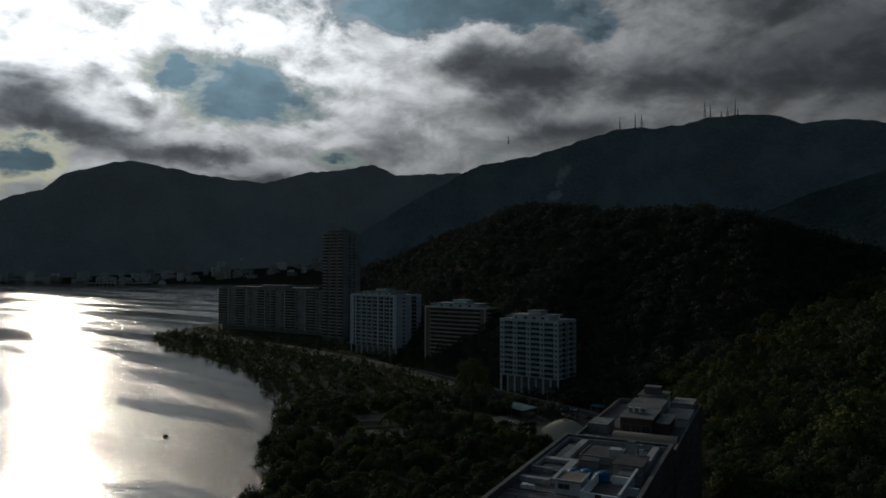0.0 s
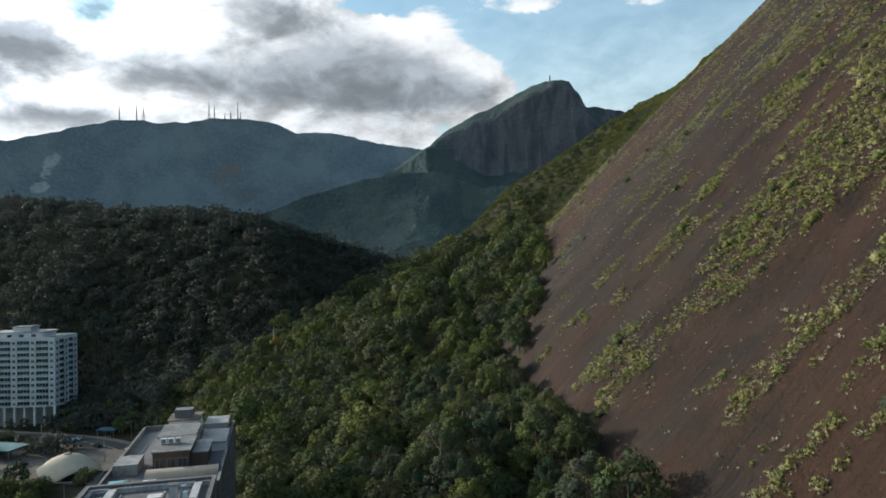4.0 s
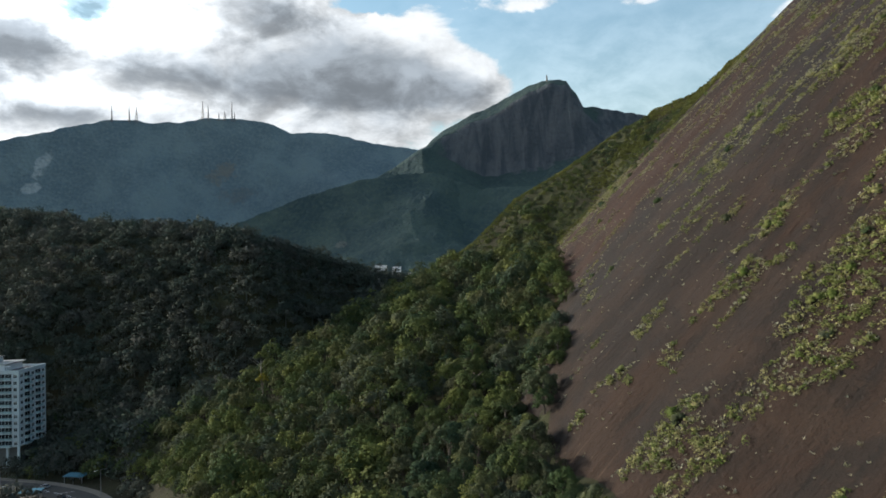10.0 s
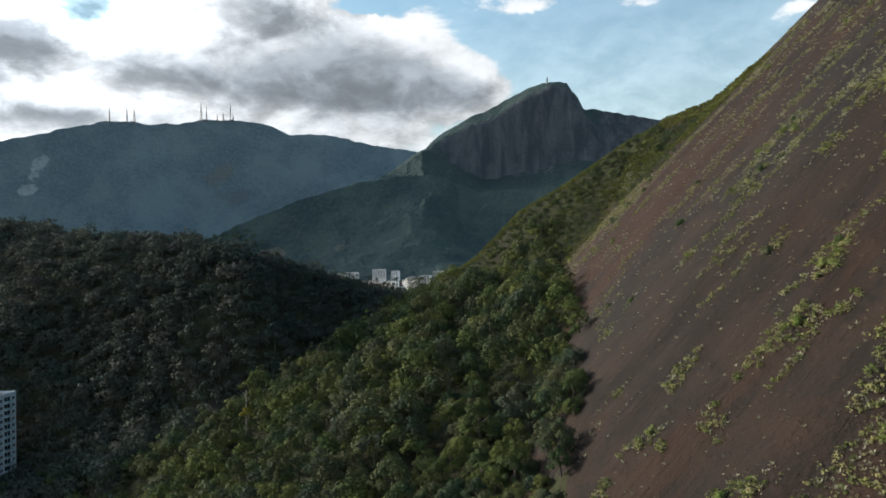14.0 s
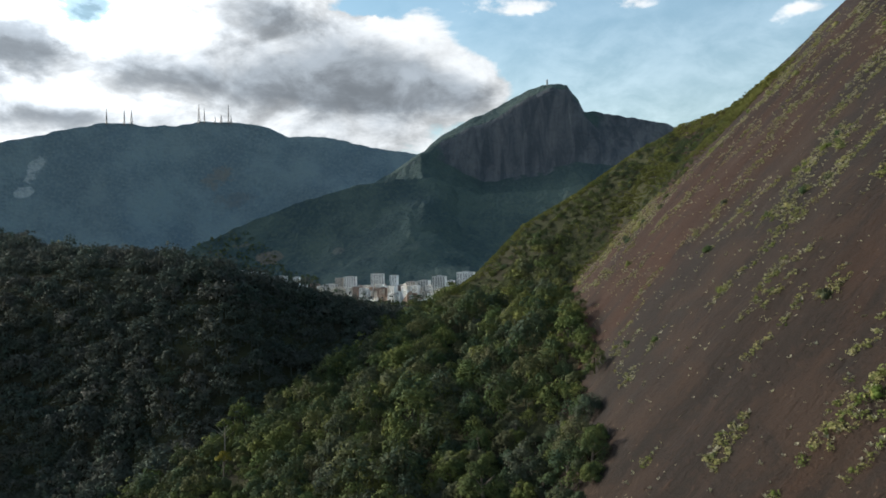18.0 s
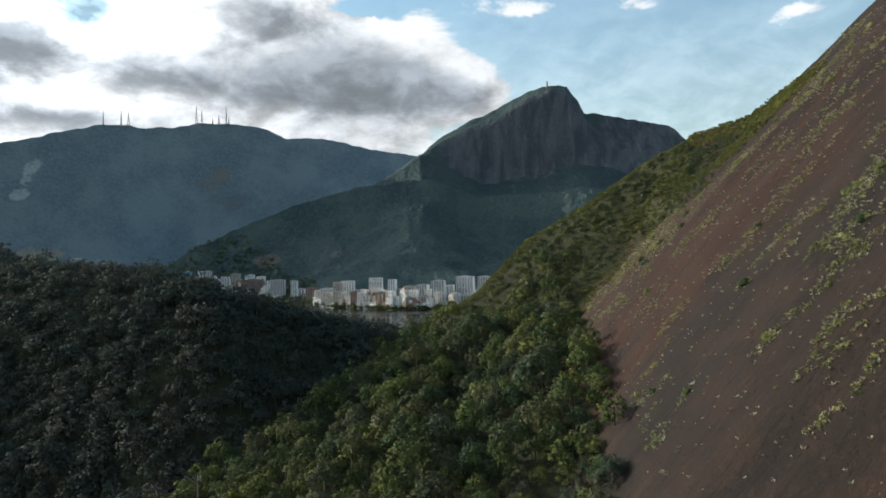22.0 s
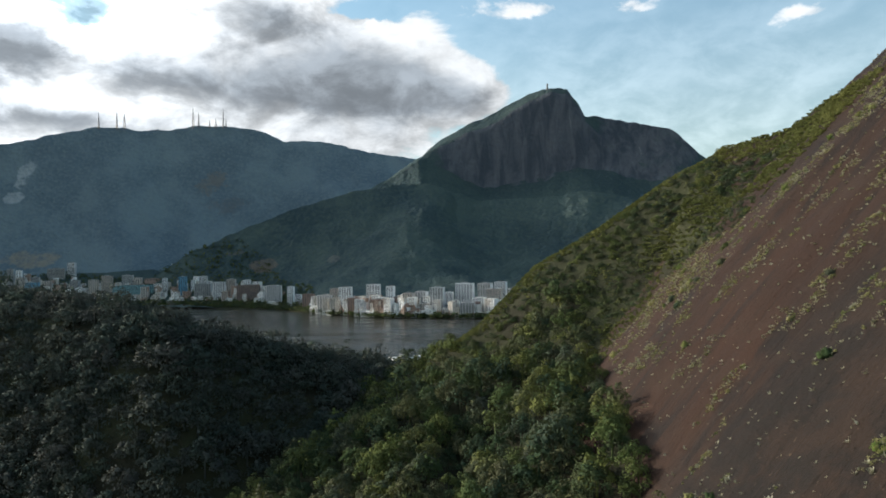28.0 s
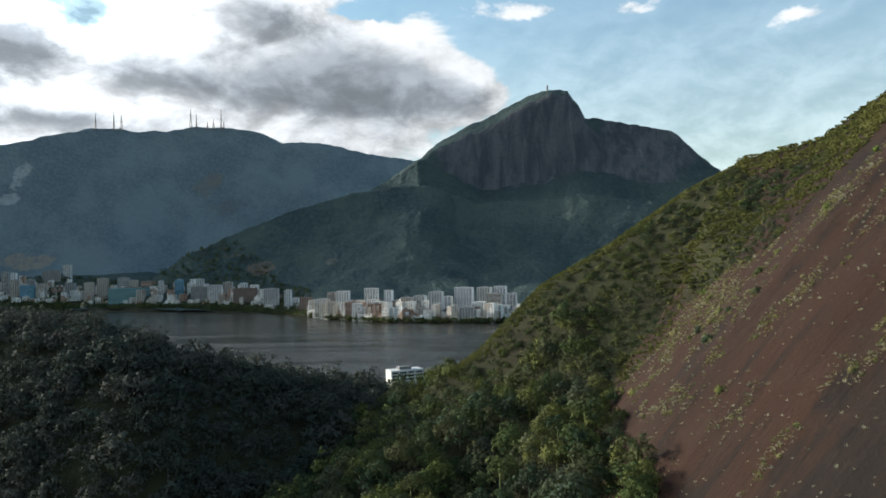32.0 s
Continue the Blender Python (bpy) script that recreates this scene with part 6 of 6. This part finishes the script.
# ---- park trees ----
def build_park():
    r = np.random.default_rng(41)
    kinds = [make_tree("park_tree", "rounded leafy park tree beside the lagoon", "park trees", r, rad, rad * 1.45, 28, 1250, 0.72, LEAF, 0.7, lump=(0.16, 0.42)) for rad in (4.0, 5.0, 6.0, 4.6, 5.4)]
    p = scatter(-420, -64, 70, 345, 8.6, r, 0.45)
    d, _, _ = along(p[:, 0], p[:, 1], STREET)
    shore = inside(p[:, 0], p[:, 1], LAKE)
    keep = (shore < -3) & (d > 11) & ~in_block(p, -152, 285, -15, 30, 21) & ~in_block(p, -206, 223, 50, 17, 12) & ~in_block(p, -232, 246, 50, 9, 6) & ~in_block(p, -246, 214, 50, 14, 9)
    keep &= ~in_block(p, *ROOF_AXIS, 18, 56) & ((r.random(len(p)) < 0.8) | (shore > -25)) & (p[:, 0] < np.interp(p[:, 1], [60, 170, 240, 290, 345], [-64, -72, -84, -112, -125]))
    keep &= ~in_block(p, -192, 276, 0, 12, 12)
    p = p[keep]
    p = p[np.argsort(np.hypot(p[:, 0] + 60, p[:, 1] - 60))]
    used = set()
    for i, (x, y) in enumerate(p[:280]):
        k = int(r.integers(0, 5))
        m = pose(x, y, float(land(x, y)) - 0.2, r.uniform(-3, 3), r.uniform(-3, 3), r.uniform(0, 360))
        if k not in used:
            kinds[k].matrix_world = m
            used.add(k)
        else:
            copy_thing(kinds[k], m)
    # wood at the point and along the road before the towers
    temps = [tree_template(r, 10, 190, 0.20, 1.6, 0, 0.75, (0.18, 0.44)) for _ in range(8)]
    q = scatter(-740, -100, 290, 470, 9.5, r)
    d, _, _ = along(q[:, 0], q[:, 1], STREET)
    keep = (inside(q[:, 0], q[:, 1], LAKE) < -3) & (d > 10) & (land(q[:, 0], q[:, 1]) < 18) & ((q[:, 0] < -420) | (q[:, 1] > 345))
    for bx, by, bt, hx, hy in BLOCKS:
        keep &= ~in_block(q, bx, by, bt, hx + 5, hy + 5)
    keep &= ~in_block(q, -150, 330, 0, 12, 9) & ~in_block(q, -129, 343, 0, 10, 9)
    q = np.concatenate([q[keep], p[280:]])
    stuff_of("shore_wood", "dark trees crowding the lagoon shore", "trees", temps,
             np.stack([q[:, 0], q[:, 1], land(q[:, 0], q[:, 1]) - 0.2, r.uniform(3.2, 5.6, len(q)), r.uniform(0, 6.28, len(q)), r.integers(0, 8, len(q))], 1), [LEAF])
    # single trees
    tall = make_tree("tall_tree", "tall bright green tree towering over the park", "", r, 10.5, 26, 60, 7500, 0.62, LEAF, 1.35, lump=(0.16, 0.40))
    tall.matrix_world = pose(-192, 276, float(land(-192, 276)))
    yellow = make_tree("yellow_tree", "tree in yellow blossom at the edge of the wood", "", r, 3.2, 10.5, 26, 900, 0.45, YELLOW, 0.7, lump=(0.12, 0.30))
    yellow.matrix_world = pose(-69, 316, float(land(-69, 316)) + 4.5)
    lone = make_tree("slender_tree", "slender tree with a small flat crown above the canopy", "", r, 4.2, 19, 25, 620, 0.5, LEAF, 0.3, plain("pale_bark", (0.34, 0.31, 0.27), 0.9, 0.2, 0.5), (0.12, 0.26))
    lone.matrix_world = pose(-75, 338, float(land(-75, 338)) - 0.3)
    frond_v, frond_f = [], []
    for side_ in (-1, 1):
        for j in range(14):
            t = j / 13
            c = np.array([0.3 + 2.9 * t, 0, 1.1 * t - 1.9 * t * t])
            frond_v += [c, c + (0.16, side_ * (0.75 - 0.45 * abs(t - 0.4)), -0.28), c + (0.30, side_ * (0.78 - 0.45 * abs(t - 0.4)), -0.30), c + (0.2, 0, 0)]
            o = len(frond_v) - 4
            frond_f.append((o, o + 1, o + 2, o + 3))
    frond = mesh_of("frond", frond_v, frond_f, [LEAF])

    def palm():
        root = thing("palm_tree", "tall palm tree with a feathery crown", "palm", "park palms")
        v, f = trunk_tube([(0, 0, -0.5), (0.1, 0, 5), (0.15, 0.05, 11)], [0.28, 0.2, 0.16], 8)
        part("trunk", mesh_of("trunk", v, f, [BARK], True), root)
        for j in range(16):
            part("frond", frond, root, m=pose(0.15, 0.05, 10.9, 0, -35 + 60 * ((j * 7) % 16) / 16, j * 22.5 + 5 * (j % 3)))
        return root

    first = palm()
    spots = [(-112, 232), (-104, 204), (-176, 196), (-220, 196), (-258, 236), (-186, 244), (-150, 214), (-140, 150), (-214, 262)]
    for k, (x, y) in enumerate(spots):
        m = pose(x, y, float(land(x, y)), 0, 0, 40 * k)
        if k:
            copy_thing(first, m)
        else:
            first.matrix_world = m


build_park()

# ---- far shore ----
CITY_MATS = [plain("far_render", (0.60, 0.59, 0.57), 0.8, 0.12, 8.0), plain("far_cream", (0.46, 0.41, 0.36), 0.8, 0.12, 8.0), plain("far_concrete", (0.36, 0.36, 0.35), 0.85, 0.15, 8.0), plain("far_white", (0.76, 0.76, 0.75), 0.8, 0.08, 8.0),
             plain("far_blue_paint", (0.15, 0.33, 0.46), 0.6, 0.1, 8.0), plain("far_brick", (0.27, 0.19, 0.155), 0.85, 0.15, 8.0), plain("far_teal_paint", (0.18, 0.34, 0.37), 0.6, 0.1, 8.0)]


def city_block(x, y, z, turn, w, d, h, mat, label, roof=PALE_ROOF, group="far shore buildings", name="city_building"):
    """A distant building: body, floor bands with recessed glazing between, roof house."""
    root = thing(name, label, "building", group, at=pose(x, y, z, 0, 0, turn))
    hx, hy = w / 2, d / 2
    part("body", boxes("body", [(-hx + 0.5, hx - 0.5, -hy + 0.5, hy - 0.5, -14, h - 0.4, 0)], [GLASS]), root)
    fl = max(2, int(round(h / 3.3)))
    bands = [(-hx, hx, -hy, hy, h * k / fl - 0.7, h * k / fl + 0.8, 0) for k in range(fl)] + [(-hx, hx, -hy, hy, h - 1.0, h + 0.7, 0), (-hx, hx, -hy, hy, -14, -1.2, 0)]
    tagged(part("floor_banding", boxes("floor_banding", bands, [mat]), root), kind="stuff")
    bays = max(2, int(w / 7))
    piers = [(max(-hx, -hx + w * k / bays - 0.9) - 0.02, min(hx, -hx + w * k / bays + 0.9) + 0.02, -hy - 0.05, -hy + 1, -2, h - 0.2, 0) for k in range(bays + 1)]
    tagged(part("facade_frame", boxes("facade_frame", piers, [mat]), root), kind="stuff")
    side_ = boxes("side_wall", [(-0.32, 0.32, -hy + 1.5, hy - 1.5, -2, h - 0.1, 0)], [mat])
    for e in (-1, 1):
        part("side_wall", side_, root, m=pose(e * (hx - 0.28), 0, 0))
    part("roof_house", boxes("roof_house", [(-hx * 0.4, hx * 0.35, -hy * 0.5, hy * 0.5, h + 0.7, h + 3.6, 0)], [roof]), root)
    return root


def build_city():
    r = np.random.default_rng(61)
    labels = ["white apartment tower on the far lagoon shore", "cream apartment block on the far lagoon shore", "grey apartment block on the far lagoon shore", "bright white building on the far lagoon shore", "blue painted building on the far lagoon shore",
              "brick-coloured building on the far lagoon shore", "long teal building on the far lagoon shore"]

    def put(a, back, w, d, h, mi, known=False):
        back = max(back, 105) if a < -9 else back
        R = float(shore_range(a)) + back
        x, y = 2.5 + R * math.sin(radians(a)), 171 + R * math.cos(radians(a))
        z = max(3.0, ground_at(x, y) - 1.0)
        if not known and z > np.interp(a, [-26, -23, -13, -12.9], [100, 75, 75, 40]):
            return
        if known:
            h = max(6.0, h - z)
        city_block(x, y, z, -a + (r.uniform(-24, -6) if known else r.uniform(-48, -12)), w, d, h, CITY_MATS[mi], labels[mi])

    # the ones one can tell apart: azimuth, distance behind the shore, width, height of the roof, paint
    west = [(-29.1, 60, 48, 103, 4), (-22.5, 60, 152, 85, 6), (-22.9, 150, 42, 126, 2), (-22.2, 170, 32, 115, 1), (-21.1, 190, 64, 105, 5), (-19.5, 330, 33, 169, 3), (-19.0, 120, 30, 116, 4), (-17.5, 110, 29, 117, 0), (-17.5, 70, 62, 89, 2), (-16.3, 80, 41, 94, 3), (-15.4, 100, 32, 104, 1), (-14.2, 110, 24, 100, 3), (-14.1, 60, 81, 82, 5), (-12.1, 60, 50, 80, 0), (-29.9, 200, 20, 154, 3), (-30.4, 230, 25, 160, 2), (-29.8, 130, 34, 125, 1), (-28.2, 130, 34, 108, 1), (-26.4, 180, 34, 108, 2), (-26.0, 70, 43, 76, 3), (-25.2, 120, 38, 109, 1), (-24.3, 160, 43, 125, 1), (-20.3, 130, 18, 111, 3), (-28.9, 180, 30, 125, 2), (-26.6, 420, 32, 186, 0), (-27.6, 380, 68, 161, 2)]
    east = [(-10.8, 90, 21, 78, 3), (-9.4, 50, 37, 55, 5), (-8.0, 50, 47, 56, 0), (-7.3, 90, 22, 75, 1), (-6.4, 110, 37, 79, 3), (-4.1, 130, 39, 87, 3), (-2.7, 120, 21, 82, 3), (-4.9, 30, 20, 38, 3), (-3.7, 40, 26, 47, 5), (-2.8, 50, 62, 48, 5), (-1.2, 70, 28, 64, 1), (-0.1, 110, 31, 67, 0), (1.2, 60, 36, 79, 0), (2.2, 110, 20, 65, 3), (3.5, 120, 48, 88, 3), (3.7, 30, 37, 40, 0), (5.2, 150, 37, 87, 0), (6.0, 60, 38, 74, 1), (6.5, 200, 32, 89, 3), (7.4, 120, 25, 72, 0), (-5.8, 40, 30, 50, 5)]
    for a, back, w, top, mi in west + east:
        put(a, back, max(w, 9), min(24, max(10, w)), top, mi, True)
    for k in range(110):
        # closed rows by the nearest shore
        a = r.uniform(-7.5, 12)
        h = r.uniform(12, 28) if r.random() < 0.75 else r.uniform(28, 44)
        put(a, r.uniform(25, 230), r.uniform(14, 30), r.uniform(12, 20), h, int(r.choice([0, 1, 3, 3, 0, 3, 3, 5, 2])))
    for k in range(60):
        a = r.uniform(-37, -13) if k % 3 else r.uniform(-13, -7)
        back = r.uniform(40, 360) if r.random() < 0.6 else r.uniform(300, 600)
        if a > -21:
            back = r.uniform(40, 270)
        if a < -24:
            back = r.uniform(30, 600)
        h = r.uniform(9, 18) if r.random() < 0.8 or back > 380 else r.uniform(18, 32)
        put(a, back, r.uniform(12, 30), r.uniform(12, 20), h, int(r.choice([0, 1, 3, 3, 3, 2, 5])))
    # houses up the slope
    for k in range(9):
        put(r.uniform(-26, 10), r.uniform(300, 380), r.uniform(10, 16), 12, r.uniform(8, 14), int(r.choice([0, 1, 3])))
    # low houses filled in between
    mat, n, b = material("far_house_paint", 0.85)
    cells = n.add("ShaderNodeTexVoronoi", {"Vector": where(n), "Scale": 0.03})
    pick = n.add("ShaderNodeSeparateColor", {0: cells.outputs["Color"]}).outputs[0]
    tone = n.mix(n.ramp(pick, 0.3, 0.6), (0.78, 0.77, 0.74), (0.52, 0.48, 0.42))
    n.put(b.inputs["Base Color"], n.mix(n.ramp(pick, 0.82, 0.9), tone, (0.36, 0.25, 0.19)))
    shapes = []
    for k in range(12):
        hx, hy, fl = r.uniform(5, 13), r.uniform(5, 9), int(r.integers(2, 6)) if k < 8 else int(r.integers(6, 14))
        items = [(-hx + 0.4, hx - 0.4, -hy + 0.4, hy - 0.4, -9, fl * 3.2, 1)] + [(-hx, hx, -hy, hy, 3.2 * q - 0.9, 3.2 * q + 0.8, 0) for q in range(fl + 1)] + [(-hx, hx, -hy, hy, -9, -1.0, 0)]
        items += [(-hx + 2 * hx * q / 3 - 0.8, -hx + 2 * hx * q / 3 + 0.8, -hy - 0.03, hy + 0.03, -1, fl * 3.2, 0) for q in range(4)]
        me = boxes("shape", items, [])
        v = np.array([w.co for w in me.vertices])
        f = np.array([list(q.vertices) for q in me.polygons])
        shapes.append((v, f, np.repeat([i[6] for i in items], 6)))
        bpy.data.meshes.remove(me)
    q = []
    for k in range(900):
        a = r.uniform(-37, -12) if k % 2 else r.uniform(-9, 12)
        back = r.uniform(50, 420) if a < -23 else r.uniform(22, 130) if a > -9 else r.uniform(70, 260)
        R = float(shore_range(a)) + back
        x, y = 2.5 + R * math.sin(radians(a)), 171 + R * math.cos(radians(a))
        if ground_at(x, y) > np.interp(a, [-26, -23], [100, 72]):
            continue
        q.append((x, y, max(3.0, ground_at(x, y) - 0.5), r.uniform(0.8, 1.25), radians(-a + r.uniform(-50, -10)), int(r.integers(0, 12)) if back < 380 else k % 8))
    stuff_of("far_houses", "low pale houses crowded along the far shore", "houses", shapes, np.array(q), [mat, GLASS], False)
    # towers over the saddle on the near shore
    city_block(-16, 868, 5, 24, 34, 16, 34, CITY_MATS[3], "white terraced building on the near lagoon shore")
    city_block(-100, 872, 5, -4, 34, 16, 29, CITY_MATS[0], "white roofs of a building near the lagoon")
    # city at the western end
    for k in range(130):
        a = r.uniform(-73, -46)
        R = r.uniform(3950, 4450)
        x, y = R * math.sin(radians(a)), R * math.cos(radians(a))
        city_block(x, y, max(4.0, min(80.0, ground_at(x, y) - 1.0)), -a + r.uniform(-25, 25), r.uniform(18, 56), 24, r.uniform(10, 34) if r.random() < 0.8 else r.uniform(34, 70), CITY_MATS[int(r.integers(0, 4))], "pale building across the lagoon to the west", group="western city", name="distant_building")
    for a in (-64.4, -61.9):
        R = 3600
        root = thing("boathouse", "long white boathouse on the lagoon shore", "boathouse", "boathouses", at=pose(R * math.sin(radians(a)), R * math.cos(radians(a)), 0, 0, 0, -a))
        part("roof", boxes("roof", [(-60, 60, -18, 18, 0, 0.8, 0)], [TIN]), root, "pale metal roof catching the low sun", pose(0, 0, 11.5, 6.0))
        part("hall", boxes("hall", [(-58, 58, -11, 11, -2, 10.0, 0)], [GREY]), root)
        for k in range(7):
            part("door", boxes("door", [(-6, 6, -11.3, -11.02, 0.5, 8, 0)], [GLASS]), root, m=pose(-49 + 16.3 * k, 0, 0))
    temps = [tree_template(r, 5, 16, 0.65, 1.7, 0) for _ in range(8)]
    q = []
    for k in range(7400):
        a = r.uniform(-38, 13) if k % 2 else r.uniform(-38, -9)
        R = float(shore_range(a)) + (r.uniform(4, 60) if k % 2 else r.uniform(40, 460))
        x, y = 2.5 + R * math.sin(radians(a)), 171 + R * math.cos(radians(a))
        q.append((x, y, max(1.0, ground_at(x, y) - 2.0)))
    for k in range(260):
        a = r.uniform(-75, -44)
        R = r.uniform(3880, 3960)
        q.append((R * math.sin(radians(a)), R * math.cos(radians(a)), 3))
    q = np.array(q)
    stuff_of("far_shore_trees", "green trees along the far lagoon shore", "trees", temps, np.c_[q, r.uniform(4.5, 10, len(q)), r.uniform(0, 6.28, len(q)), r.integers(0, 8, len(q))], [LEAF])


build_city()


# ---- masts and statue ----
def mast(az, height, guyed):
    R = 4190.0
    el = np.interp(az, [-26.8, -24.2, -22.3, -21.1, -19.0, -17.2, -14.4], [10.35, 11.1, 11.15, 10.95, 11.2, 11.6, 11.6])
    x, y = EYE[0] + R * math.sin(radians(az)), EYE[1] + R * math.cos(radians(az))
    z = EYE[2] + R * math.tan(radians(el))
    root = thing("broadcast_mast", "tall steel broadcast mast on the ridge", "mast", "ridge masts", at=pose(x, y, z - 12))
    leg = []
    w = 3.2 if guyed else 6.0
    for sx, sy in ((-1, -1), (1, -1), (1, 1), (-1, 1)):
        v, f = trunk_tube([(sx * w, sy * w, 0), (sx * w * 0.45, sy * w * 0.45, height * 0.6), (sx * 0.8, sy * 0.8, height * 0.85)], [1.3, 1.1, 0.9], 4)
        part("leg", mesh_of("leg", v, f, [STEEL]), root)
    for k in range(9):
        q = k / 9
        s = w * (1 - 0.75 * q)
        part("cross_frame", boxes("cross_frame", [(-s, s, -s, -s + 0.9, -0.3, 0.3, 0), (-s, s, s - 0.5, s, -0.3, 0.3, 0), (-s, -s + 0.5, -s, s, -0.3, 0.3, 0), (s - 0.5, s, -s, s, -0.3, 0.3, 0)], [STEEL]), root, m=pose(0, 0, height * 0.85 * q + 2))
    part("aerial", lathe("aerial", [(1.5, height * 0.84), (1.2, height), (0.01, height + 0.5)], [STEEL], 6), root)


for az, h, g in ((-24.1, 92, True), (-22.9, 104, True), (-22.4, 92, False), (-17.6, 118, False), (-17.2, 90, True), (-16.4, 46, True), (-15.95, 60, False), (-15.4, 118, True), (-15.2, 56, True), (-33.2, 50, True)):
    mast(az, h, g)


def statue():
    R, az = 3490.0, 10.35
    x, y = EYE[0] + R * math.sin(radians(az)), EYE[1] + R * math.cos(radians(az))
    z = EYE[2] + R * math.tan(radians(14.30))
    prof = [(5.5, -14), (5.0, 6), (3.6, 7), (3.4, 14), (3.0, 26), (3.2, 31), (2.0, 33.5), (1.6, 34), (2.0, 36), (1.5, 38.2), (0.01, 39)]
    v1 = lathe("statue", [(a * 1.3, b) for a, b in prof], [GREY], 10)
    bm = bmesh.new()
    bm.from_mesh(v1)
    arms = bmesh.ops.create_cube(bm, size=1.0)["verts"]
    bmesh.ops.scale(bm, verts=arms, vec=(2.4, 28.0, 2.6))
    bmesh.ops.translate(bm, verts=arms, vec=(0, 0, 31.0))
    bm.to_mesh(v1)
    bm.free()
    thing("statue", "pale stone statue on the mountain summit", "statue", at=pose(x, y, z, 0, 0, -az), me=v1)


statue()
buoy = thing("buoy", "small dark mooring buoy on the water", "buoy", at=pose(-289, 170, 0))
part("float", lathe("float", [(0.01, -0.6), (0.9, -0.4), (1.1, 0.2), (0.8, 0.8), (0.01, 1.0)], [TYRE], 14), buoy)
part("mooring_ring", lathe("mooring_ring", [(0.25, 0.95), (0.3, 1.1), (0.25, 1.3), (0.01, 1.32)], [STEEL], 8), buoy)
